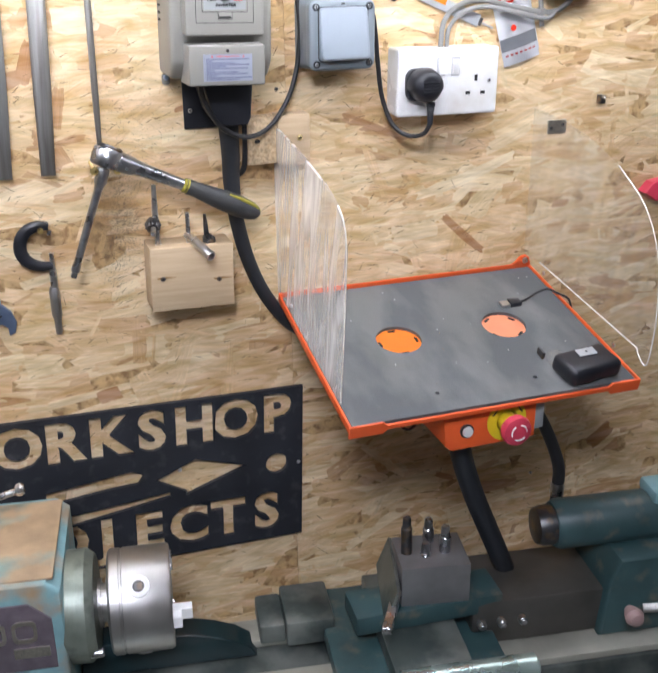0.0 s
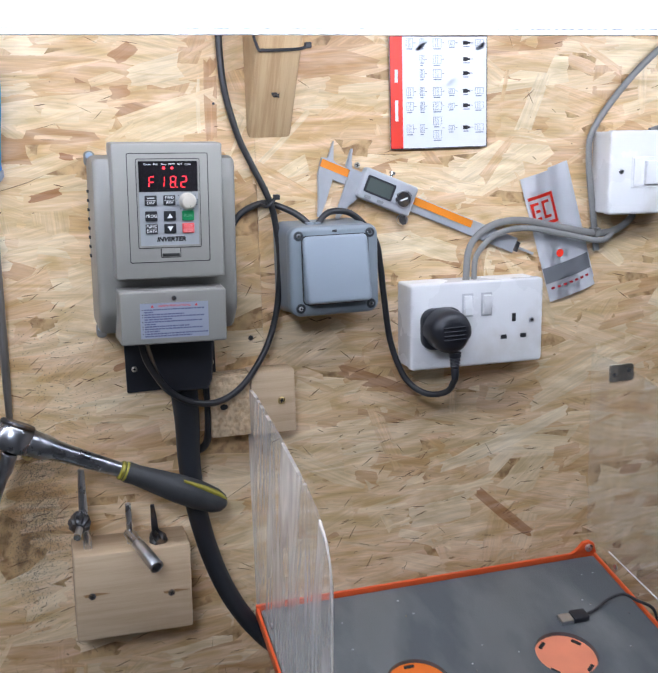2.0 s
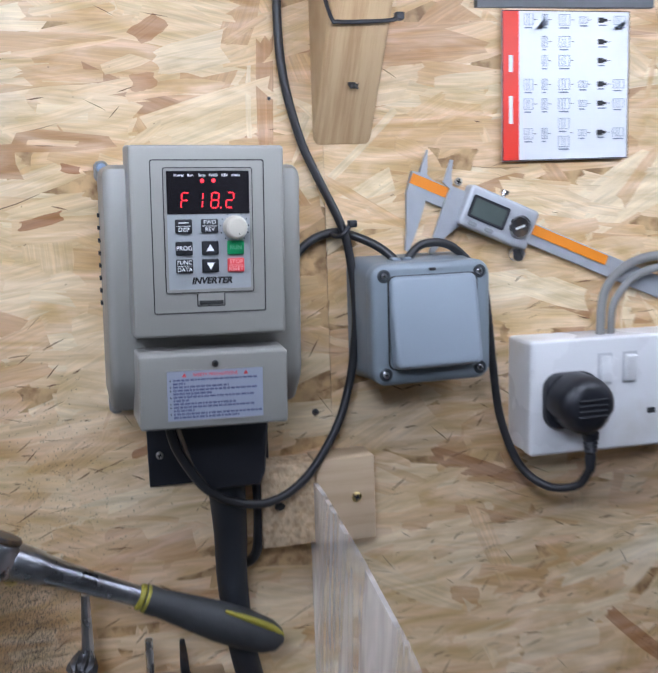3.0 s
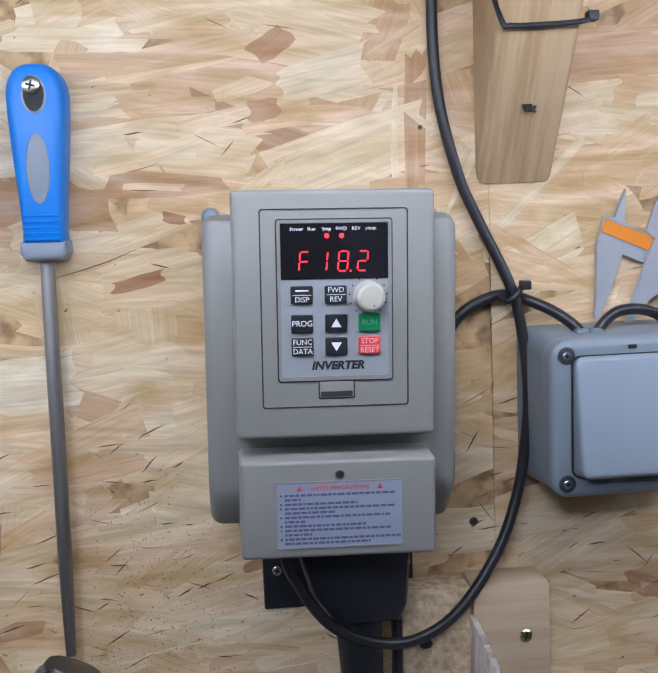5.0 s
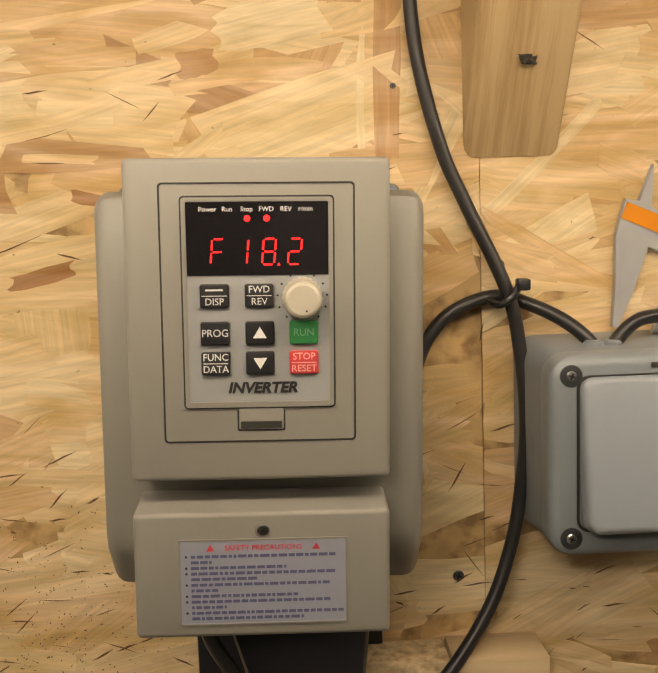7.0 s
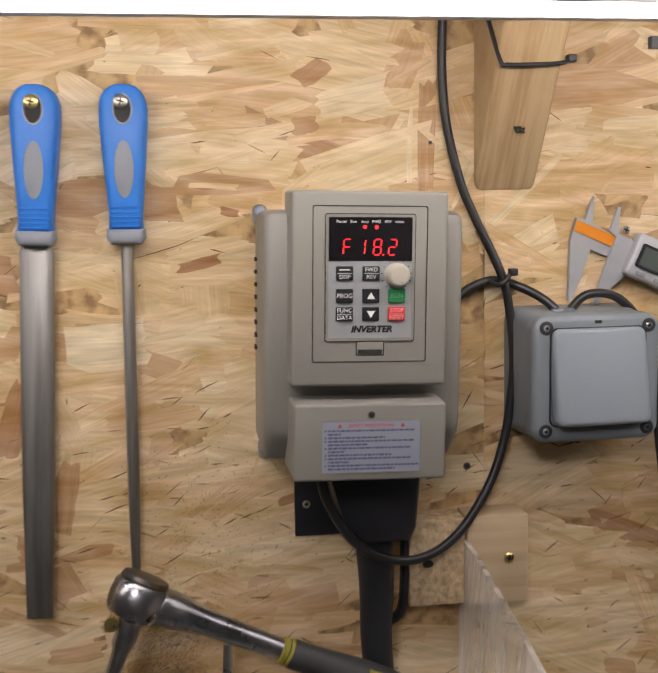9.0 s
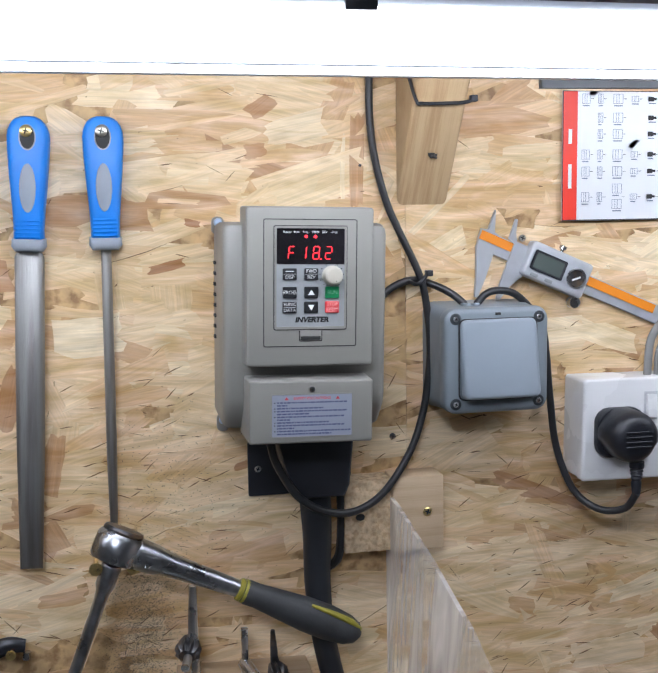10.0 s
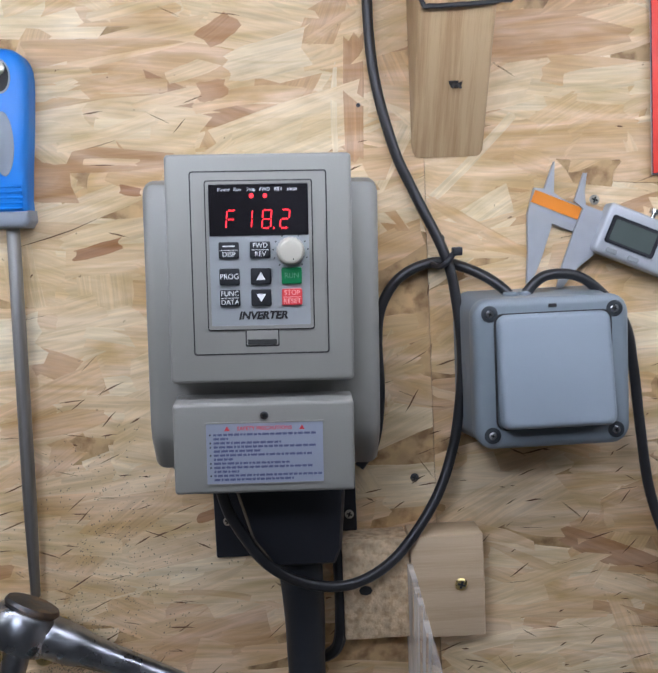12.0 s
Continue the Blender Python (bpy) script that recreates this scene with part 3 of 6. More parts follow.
    laid("brown_strands", brown, BROWN_STRANDS, "reddish brown wood strands")
    laid("pale_strands", pale, PALE_STRANDS, "pale cream wood strands")
    laid("strand_gaps_and_edge_shade", gaps, material("dark_gap_and_edge_shade", (0.15, 0.075, 0.032), 0.8, vary=0.3), "thin dark gaps between the wood strands and drawn shadows under their edges")


room()


def lamp():
    """The long lamp under the shelf, with black clips."""
    t = thing("batten_lamp", (0.12, -0.225, 1.802), "long white strip lamp, lit, clipped under a dark shelf", "lamp")
    x0, x1 = -0.85, 0.74
    part("housing", block(x0, x1, -0.246, -0.204, 1.832, 1.838, 0.001), LAMP_BODY, t)
    prof = [(-0.2005, 1.8045), (-0.203, 1.8030), (-0.240, 1.8035), (-0.247, 1.807), (-0.2500, 1.814), (-0.2500, 1.824), (-0.247, 1.8315), (-0.2005, 1.8315)]
    bm = bmesh.new()
    a = [bm.verts.new((x0 + 0.006, y, z)) for y, z in prof]
    b = [bm.verts.new((x1 - 0.006, y, z)) for y, z in prof]
    for i in range(len(prof)):
        j = (i + 1) % len(prof)
        bm.faces.new((a[i], a[j], b[j], b[i]))
    part("diffuser", bm, LAMP_GLOW, t, "lit white diffuser")
    for ya, yb in ((-0.2070, -0.1995), (-0.2300, -0.2288), (-0.2420, -0.2395)):
        part("lip", block(x0, x1, ya, yb, 1.8012, 1.8031, 0.0004, 1), LAMP_BODY, t, "pale plastic edge strip")
    for xa, xb in ((x0, x0 + 0.006), (x1 - 0.006, x1)):
        part("end_cap", block(xa, xb, -0.252, -0.199, 1.801, 1.838, 0.002), LAMP_BODY, t)
    for x in (-0.40, 0.003, 0.55):
        c = join(block(x - 0.009, x + 0.009, -0.2565, -0.2530, 1.828, 1.846, 0.0008), block(x - 0.009, x + 0.009, -0.2565, -0.196, 1.8385, 1.842, 0.0006))
        part("clip", c, BLACK_PLASTIC, t, "black plastic clip")
    single("shelf", block(-0.95, 0.90, -0.262, -0.0015, 1.846, 1.866, 0.001), SHELF_DARK, "dark shelf board above the strip lamp", "shelf")


lamp()


# Added fill, never in view: a ceiling panel that brightens board and lathe.
def fill_lamp():
    t = thing("added_fill_lamp", (-0.45, -1.5, 2.36), "added square white fill lamp on the ceiling, out of view", "lamp")
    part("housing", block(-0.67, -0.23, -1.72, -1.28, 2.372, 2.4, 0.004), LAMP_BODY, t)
    part("diffuser", block(-0.65, -0.25, -1.70, -1.30, 2.360, 2.373, 0.003), FILL_GLOW, t, "lit white diffuser")


fill_lamp()


# ---------------------------------------------------------------- brace under the shelf
def brace():
    """A sawn post that leans out from the board to the shelf."""
    t = thing("brace", (0.114, 0.0, 1.728), "sawn softwood brace leaning out from the strand board under the shelf", "brace")
    # front face runs from the board up and out
    y0, z0, y1, z1 = -0.001, 1.7285, -0.078, 1.845
    x0, x1 = 0.092, 0.1345
    bm = bmesh.new()
    a = [bm.verts.new((x0, y, z)) for y, z in ((y0, z0), (y1, z1), (-0.001, z1))]
    b = [bm.verts.new((x1, y, z)) for y, z in ((y0, z0), (y1, z1), (-0.001, z1))]
    bm.faces.new(a[::-1])
    bm.faces.new(b)
    for i in range(3):
        j = (i + 1) % 3
        bm.faces.new((a[i], a[j], b[j], b[i]))
    edges = [e for e in bm.edges if abs(e.verts[0].co.x - e.verts[1].co.x) < 1e-6 and abs(e.verts[0].co.y - e.verts[1].co.y) > 0.01 and abs(e.verts[0].co.z - e.verts[1].co.z) > 0.01]
    bmesh.ops.bevel(bm, geom=edges, offset=0.004, segments=3, affect="EDGES", profile=0.5)
    part("post", bm, PINE, t)
    tilt = math.degrees(math.atan2(y0 - y1, z1 - z0))
    hole = moved(turned([(0.0035, 0.001), (0.0038, -0.0006), (0.001, -0.0008)], "y", 10), pose(0.1145, -0.0272, 1.7675, -tilt, 0, 0))
    part("screw_hole", hole, DARK_LINE, t, "sunk screw in a ragged hole")
    for a, ln in ((20, 0.0055), (80, 0.0042), (150, 0.0050), (215, 0.0046), (290, 0.0058)):
        tear = moved(block(-0.0007, 0.0007, -0.0005, 0.0003, 0.0, ln), pose(0.1145, -0.0275, 1.7675, -tilt, 0, 0) @ pose(0, 0, 0, 0, a, 0))
        part("torn_fibre", tear, DARK_STEEL if a % 20 else END_GRAIN, t, smooth=False)
    # black tie round the post
    band = tube([(x0 - 0.004, -0.045, 1.832), (x0 + 0.001, -0.054, 1.806), (x0 + 0.006, -0.0545, 1.8035), ((x0 + x1) / 2, -0.0555, 1.8035), (x1 - 0.003, -0.055, 1.8045), (x1 + 0.006, -0.050, 1.8075)], 0.0014, 8)
    tie = single("cable_tie", band, BLACK_PLASTIC, "thin black cable tie round the softwood brace", "cable tie")
    part("head", block(x1 + 0.003, x1 + 0.0085, -0.053, -0.046, 1.8055, 1.8105, 0.0008), BLACK_PLASTIC, tie)


brace()


# ---------------------------------------------------------------- inverter
def inverter():
    t = thing("inverter", (0, 0, 1.6), "beige plastic motor inverter with a lit red display", "inverter")
    F = -0.097
    body = prism([(-0.0008, 1.5630), (-0.0008, 1.7160), (-0.0700, 1.7160), (-0.0755, 1.7135), (-0.0780, 1.7080), (-0.0780, 1.5880), (-0.0755, 1.5800), (-0.0600, 1.5630)], -0.0602, 0.0607, 0.006)
    part("body", body, BEIGE, t)
    up = slab(rounded(-0.0460, 0.0455, 1.6140, 1.7268, 0.0022), -0.066, F, 0.0018, taper=0.0008)
    front = part("front_cover", up, BEIGE, t)
    # engraved frame lines
    for x0, x1, z0, z1, w in ((-0.0340, 0.0333, 1.6280, 1.7185, 0.0006), (-0.0268, 0.0262, 1.6400, 1.7140, 0.0008)):
        ring = cut_sheet(rounded(x0, x1, z0, z1, 0.0015), [rounded(x0 + w, x1 - w, z0 + w, z1 - w, 0.0012)], 0.0003)
        part("groove", facing(ring, 0, F - 0.0001, 0), DARK_LINE, front, "dark groove round the panel", smooth=False)
    rim = cut_sheet(rounded(-0.0262, 0.0256, 1.6406, 1.7134, 0.0012), [rounded(-0.0248, 0.0242, 1.6425, 1.7120, 0.0006)], 0.0012)
    part("panel_rim", facing(rim, 0, F - 0.0004, 0), BEIGE, front)
    panel = part("key_panel", slab(rounded(-0.0248, 0.0242, 1.6425, 1.7120, 0.0005), F + 0.001, F - 0.0004), GREY_PANEL, t, "silver grey key panel")
    P = F - 0.0005
    disp = part("display", slab(rounded(-0.0246, 0.0240, 1.6868, 1.7118, 0.0004), P + 0.0003, P - 0.0003), DISPLAY, t, "black smoked display with red digits")
    D = P - 0.0004
    names = ("Power", "Run", "Stop", "FWD", "REV", "r/min")
    for i, s in enumerate(names):
        x = -0.0172 + i * 0.0067
        part("legend", letters(s, 0.0023, x, D, 1.7093, 0.00005), WHITE_INK, disp, smooth=False)
        if i in (2, 3):
            part("indicator", turned([(0.0011, 0.0001), (0.0011, -0.0001)], "y", 16, (x + 0.0001, D, 1.7062)), RED_GLOW, disp, "lit red dot", smooth=False)
    seg = {"F": "aefg", "1": "bc", "8": "abcdefg", "2": "abdeg"}
    w, h, s = 0.0042, 0.0088, 0.0006
    for ch, x in (("F", -0.0140), ("1", -0.0058), ("8", 0.0036), ("2", 0.0125)):
        z = 1.6948
        bars = []
        for k in seg[ch]:
            horiz = {"a": h / 2, "g": 0, "d": -h / 2}
            if k in horiz:
                bars.append(block(x - w / 2 + s, x + w / 2 - s, D - 0.0001, D + 0.0001, z + horiz[k] - s / 2, z + horiz[k] + s / 2))
            else:
                xx = x + (w / 2 if k in "bc" else -w / 2)
                zz = z + (h / 4 if k in "bf" else -h / 4)
                bars.append(block(xx - s / 2, xx + s / 2, D - 0.0001, D + 0.0001, zz - h / 4 + s, zz + h / 4 - s * 0.6))
        bm = moved(join(*bars), Matrix.Translation((x, 0, z)) @ Matrix.Shear("XZ", 4, (0, 0)) @ Matrix.Translation((-x, 0, -z)))
        for v in bm.verts:
            v.co.x += (v.co.z - z) * 0.09
        part("digit", bm, RED_GLOW, disp, "lit red digit", smooth=False)
    part("decimal_point", block(0.0065, 0.0073, D - 0.0001, D + 0.0001, 1.6900, 1.6908), RED_GLOW, disp, "lit red dot", smooth=False)

    def key(x, z, mat, lines, label, ink=WHITE_INK):
        k = part("key", slab(rounded(x - 0.0050, x + 0.0050, z - 0.0041, z + 0.0041, 0.0008), P + 0.0005, P - 0.0014, 0.0005), mat, t, label)
        K = P - 0.00150
        if len(lines) == 2:
            part("divider", block(x - 0.0043, x + 0.0043, K - 0.00005, K + 0.0001, z - 0.00012, z + 0.00012), ink, k, smooth=False)
            for s_, dz in ((lines[0], 0.0021), (lines[1], -0.0021)):
                if s_ == "<":
                    part("arrow", block(x - 0.003, x + 0.003, K - 0.00005, K + 0.0001, z + 0.0017, z + 0.0023), ink, k, smooth=False)
                else:
                    part("legend", letters(s_, 0.0034, x, K, z + dz, 0.00005, width=0.98), ink, k, smooth=False)
        elif lines[0] in "^v":
            d = 1 if lines[0] == "^" else -1
            bm = bmesh.new()
            bm.faces.new([bm.verts.new(c) for c in ((x - 0.0024, K, z - 0.0018 * d), (x + 0.0024, K, z - 0.0018 * d), (x, K, z + 0.0022 * d))])
            part("arrow", bm, ink, k, smooth=False)
        else:
            part("legend", letters(lines[0], 0.0037, x, K, z, 0.00005, width=0.95), ink, k, smooth=False)

    pale_green = material("pale_green_ink", (0.16, 0.42, 0.25), 0.6, bump=0)
    pale_red = material("pale_red_ink", (0.85, 0.42, 0.40), 0.6, bump=0)
    key(-0.0154, 1.6798, BLACK_KEY, ("<", "DISP"), "black key")
    key(0.0000, 1.6798, BLACK_KEY, ("FWD", "REV"), "black key")
    key(-0.0154, 1.6668, BLACK_KEY, ("PROG",), "black key")
    key(0.0000, 1.6668, BLACK_KEY, ("^",), "black key with an up arrow")
    key(0.0152, 1.6668, GREEN_KEY, ("RUN",), "green key", pale_green)
    key(-0.0154, 1.6563, BLACK_KEY, ("FUNC", "DATA"), "black key")
    key(0.0000, 1.6563, BLACK_KEY, ("v",), "black key with a down arrow")
    key(0.0152, 1.6563, RED_KEY, ("STOP", "RESET"), "red key", pale_red)
    dial = turned([(0.0072, P), (0.0070, P - 0.006), (0.0060, P - 0.0095), (0.0050, P - 0.0102), (0.001, P - 0.0102)], "y", 44, (0.0149, 0, 1.6788))
    for i, v in enumerate(dial.verts):
        if i < 88 and i % 2:
            v.co.x, v.co.z = 0.0149 + (v.co.x - 0.0149) * 0.95, 1.6788 + (v.co.z - 1.6788) * 0.95
    knob = part("knob", dial, KNOB, t, "cream fluted turning knob")
    part("pointer", block(0.0158, 0.0164, P - 0.0106, P - 0.0101, 1.6748, 1.6754), DARK_LINE, knob, smooth=False)
    for i in range(11):
        a = radians(-140 + 28 * i)
        part("scale_dot", turned([(0.0004, 0.0001), (0.0004, -0.0001)], "y", 8, (0.0149 + 0.0086 * math.sin(a), P - 0.0001, 1.6788 + 0.0086 * math.cos(a))), BLACK_INK, panel, smooth=False)
    part("title", letters("INVERTER", 0.0052, 0.0006, P - 0.0002, 1.6473, 0.00008, width=1.04, shear=0.22, bold=0.00022), BLACK_INK, panel, smooth=False)
    part("latch_gap", facing(cut_sheet(rounded(-0.0084, 0.0084, 1.6319, 1.6398, 0.0008), [rounded(-0.0078, 0.0078, 1.6325, 1.6398 - 0.0004, 0.0006)], 0.0003), 0, F - 0.0001, 0), DARK_LINE, front, "dark gap round the latch", smooth=False)
    latch = part("latch", slab(rounded(-0.0078, 0.0078, 1.6325, 1.6400, 0.0006), F + 0.001, F - 0.0006, 0.0003), BEIGE, front)
    # the slot's shade is a dark strip laid on the tab
    part("latch_slot", block(-0.0072, 0.0072, F - 0.0009, F - 0.0004, 1.6330, 1.6355, 0.0002, 1), material("latch_slot_shade", (0.03, 0.03, 0.028), 0.5), latch, smooth=False)
    # lower cover
    C = -0.105
    cover = part("terminal_cover", slab(rounded(-0.0450, 0.0445, 1.5595, 1.6048, 0.0018), -0.060, C, 0.0016, taper=0.0010), BEIGE, t)
    lab = part("label", slab(rounded(-0.0288, 0.0288, 1.5648, 1.5948, 0.0004), C + 0.0005, C - 0.0003), LABEL_FOIL, cover, "pale blue safety label with rows of print")
    L = C - 0.0004
    edge = cut_sheet(rounded(-0.0294, 0.0294, 1.5642, 1.5954, 0.0006), [rounded(-0.0288, 0.0288, 1.5648, 1.5948, 0.0004)], 0.0006)
    part("label_rim", facing(edge, 0, C - 0.0002, 0), BEIGE, cover, smooth=False)
    part("title", letters("SAFETY PRECAUTIONS", 0.0026, 0.0, L, 1.5922, 0.00005, width=1.02, bold=0.00004), RED_INK, lab, smooth=False)
    for x in (-0.0185, 0.0185):
        bm = bmesh.new()
        bm.faces.new([bm.verts.new(c) for c in ((x - 0.0014, L, 1.5912), (x + 0.0014, L, 1.5912), (x, L, 1.5936))])
        part("warning_mark", bm, RED_INK, lab, smooth=False)
    rng = random.Random(3)
    row, zz = 0, 1.5893
    for indent, ln in ((0, 0.052), (1, 0.008), (0, 0.034), (0, 0.052), (1, 0.024), (0, 0.050), (1, 0.010), (0, 0.038), (0, 0.050), (1, 0.013), (0, 0.054), (1, 0.040)):
        x = -0.0265
        if not indent:
            part("bullet", turned([(0.00045, 0.0001), (0.00045, -0.0001)], "y", 8, (x - 0.0004, L, zz)), BLACK_INK, lab, smooth=False)
        bars, x, end = [], x + 0.0012, x + ln
        while x < end:
            wl = rng.uniform(0.0010, 0.0034)
            bars.append(block(x, min(x + wl, end + 0.0005), L - 0.00004, L + 0.0001, zz - 0.00055, zz + 0.00055))
            x += wl + 0.0005
        part("text_line", join(*bars), BLUE_INK, lab, "row of small unreadable print", smooth=False)
        zz -= 0.00205
    cup = turned([(0.0029, C + 0.0002), (0.0029, C - 0.0001), (0.0022, C - 0.0003), (0.0020, C + 0.0001)], "y", 20, (0, 0, 1.5985))
    part("screw_cup", cup, BEIGE, cover)
    screw_head(0, C - 0.0002, 1.5985, 0.0021, DARK_STEEL, "cover_screw", cover, "small zinc cross screw")
    # vents on the flank, mounting bolts
    for i in range(8):
        z = 1.626 + i * 0.0082
        for y in (-0.014, -0.0195):
            part("vent_slot", block(-0.0618, -0.0604, y - 0.0017, y + 0.0017, z, z + 0.0024), DARK_LINE, t, smooth=False)
    for x, z in ((-0.0575, 1.7150), (0.0555, 1.7150), (-0.054, 1.5575)):
        ear = part("mounting_ear", slab(rounded(x - 0.0048, x + 0.0048, z - 0.009, z + 0.0050, 0.004), -0.0006, -0.0045, 0.0008), BEIGE, t)
        part("bolt", turned([(0.0034, -0.003), (0.0034, -0.0065), (0.0026, -0.0075), (0.001, -0.0075)], "y", 12, (x, 0, z + 0.0005)), material("blue_zinc", (0.35, 0.45, 0.60), 0.35, 0.8), ear, "bluish zinc bolt head")
    t.rotation_euler = (0, radians(1.5), 0)


inverter()


def cable_box():
    """The black trunking outlet under the inverter and the wide conduit out of it."""
    t = thing("cable_outlet", (0.003, 0, 1.495), "black plastic cable outlet box under the inverter", "cable outlet")
    part("back_plate", block(-0.036, 0.050, -0.004, -0.0006, 1.494, 1.5625, 0.0012), BLACK_PLASTIC, t)
    hood = slab([(-0.024, 1.563), (0.043, 1.563), (0.038, 1.512), (0.034, 1.503), (0.000, 1.503), (-0.012, 1.520)], -0.002, -0.056, 0.006)
    part("hood", hood, BLACK_PLASTIC, t)
    screw_head(-0.028, -0.0046, 1.517, 0.0028, ZINC, "fixing_screw", t, "zinc cross screw")
    screw_head(0.0455, -0.0046, 1.517, 0.0028, ZINC, "fixing_screw", t, "zinc cross screw")
    sleeve = [(0.014, -0.030, 1.503), (0.0155, -0.029, 1.465), (0.0155, -0.027, 1.425), (0.0205, -0.026, 1.375), (0.034, -0.026, 1.318), (0.055, -0.026, 1.268), (0.085, -0.024, 1.225), (0.115, -0.022, 1.20)]
    single("conduit", tube(sleeve, [0.0130, 0.0118, 0.0108, 0.0098, 0.0093, 0.009, 0.009, 0.009], 16), CONDUIT, "wide black flexible conduit running down behind the orange tray", "conduit")
    loop = [(0.037, -0.022, 1.506), (0.0375, -0.020, 1.47), (0.0355, -0.017, 1.443), (0.028, -0.013, 1.433), (0.018, -0.010, 1.431)]
    single("short_cable", tube(loop, 0.0038, 10), BLACK_CABLE, "short black cable curling from the outlet box", "cable")


cable_box()


def wall_cables():
    r = 0.0031
    a = [(0.069, -0.006, 1.845), (0.0688, -0.005, 1.805), (0.0721, -0.005, 1.770), (0.0815, -0.005, 1.733), (0.0915, -0.006, 1.709), (0.1085, -0.011, 1.670), (0.1140, -0.013, 1.640), (0.1157, -0.014, 1.610), (0.1134, -0.015, 1.585),
         (0.1080, -0.017, 1.557), (0.0950, -0.023, 1.527), (0.0700, -0.034, 1.4985), (0.0440, -0.042, 1.487), (0.0180, -0.050, 1.4915), (-0.0040, -0.058, 1.507), (-0.0195, -0.064, 1.532), (-0.0250, -0.068, 1.5475), (-0.0265, -0.070, 1.562)]
    single("power_cable", tube(a, r, 12), BLACK_CABLE, "black power cable looping up the board from the inverter", "cable")
    b = [(0.052, -0.014, 1.548), (0.0620, -0.012, 1.562), (0.0665, -0.010, 1.590), (0.0662, -0.010, 1.621), (0.0690, -0.010, 1.641), (0.0780, -0.009, 1.656), (0.0905, -0.007, 1.664), (0.1060, -0.0042, 1.667), (0.1200, -0.009, 1.663), (0.1330, -0.016, 1.656), (0.1425, -0.022, 1.647), (0.1435, -0.024, 1.640)]
    single("switch_cable", tube(b, r, 12), BLACK_CABLE, "black cable from the inverter up to the isolator switch", "cable")
    c = [(0.150, -0.024, 1.640), (0.153, -0.024, 1.648), (0.166, -0.022, 1.657), (0.189, -0.018, 1.653), (0.2125, -0.014, 1.628), (0.219, -0.012, 1.60), (0.2225, -0.012, 1.565), (0.228, -0.014, 1.521), (0.239, -0.024, 1.486), (0.255, -0.038, 1.4715), (0.272, -0.052, 1.4745), (0.2785, -0.0595, 1.489)]
    single("plug_cable", tube(c, r, 12), BLACK_CABLE, "black flex from the isolator switch down to the plug", "cable")
    d = [(0.308, -0.020, 1.579), (0.315, -0.015, 1.613), (0.339, -0.010, 1.632), (0.373, -0.010, 1.637), (0.420, -0.010, 1.6275), (0.462, -0.010, 1.619), (0.487, -0.010, 1.6205), (0.503, -0.014, 1.632), (0.506, -0.016, 1.642)]
    single("grey_cable", tube(d, 0.0037, 12, flat=0.7), GREY_CABLE, "flat grey mains cable from the socket to the switched spur", "cable", group="grey mains cables")
    d2 = [(p[0] + 0.006, p[1] - 0.004, p[2] - 0.008) if 0 < i < 6 else (p[0] + 0.009 * (i == 0), p[1], p[2]) for i, p in enumerate(d)]
    single("grey_cable", tube(d2, 0.0031, 12, flat=0.7), GREY_CABLE, "flat grey mains cable from the socket to the switched spur", "cable", group="grey mains cables")
    e = [(0.4665, -0.008, 1.600), (0.4615, -0.008, 1.640), (0.4555, -0.007, 1.696), (0.462, -0.006, 1.729), (0.504, -0.006, 1.779), (0.552, -0.006, 1.819), (0.585, -0.006, 1.844)]
    single("grey_cable", tube(e, 0.0037, 12, flat=0.6), GREY_CABLE, "flat grey mains cable running up beside the switched spur", "cable", group="grey mains cables")
    f = [(0.5235, -0.014, 1.7235), (0.545, -0.008, 1.727), (0.587, -0.006, 1.7295), (0.68, -0.006, 1.735), (0.80, -0.006, 1.745)]
    single("grey_cable", tube(f, 0.0032, 10, flat=0.7), GREY_CABLE, "flat grey mains cable clipped along the board", "cable", group="grey mains cables")
    for x, z, y in ((0.5875, 1.7275, -0.010), (0.4645, 1.6185, -0.0135)):
        single("cable_clip", join(block(x - 0.003, x + 0.003, y, -0.0006, z - 0.004, z + 0.006, 0.0008), turned([(0.0014, y + 0.001), (0.0018, y - 0.002), (0.0018, y - 0.003)], "y", 10, (x, 0, z + 0.0045))), GREY_CABLE, "small grey cable clip with a nail", "cable clip", (x, -0.0006, z - 0.004))
    band = tube([(0.1005, -0.009, 1.6660), (0.104, -0.0165, 1.6645), (0.1085, -0.0185, 1.6675), (0.1125, -0.0165, 1.6720)], 0.0017, 8)
    tie = single("cable_tie", band, BLACK_PLASTIC, "black cable tie bundling the crossing cables", "cable tie")
    part("head", block(0.1115, 0.117, -0.020, -0.013, 1.6705, 1.6755, 0.0008), BLACK_PLASTIC, tie)
    screw_head(0.1065, -0.0015, 1.6805, 0.0032, DARK_STEEL, label="dark screw in the strand board above a cable tie")


wall_cables()


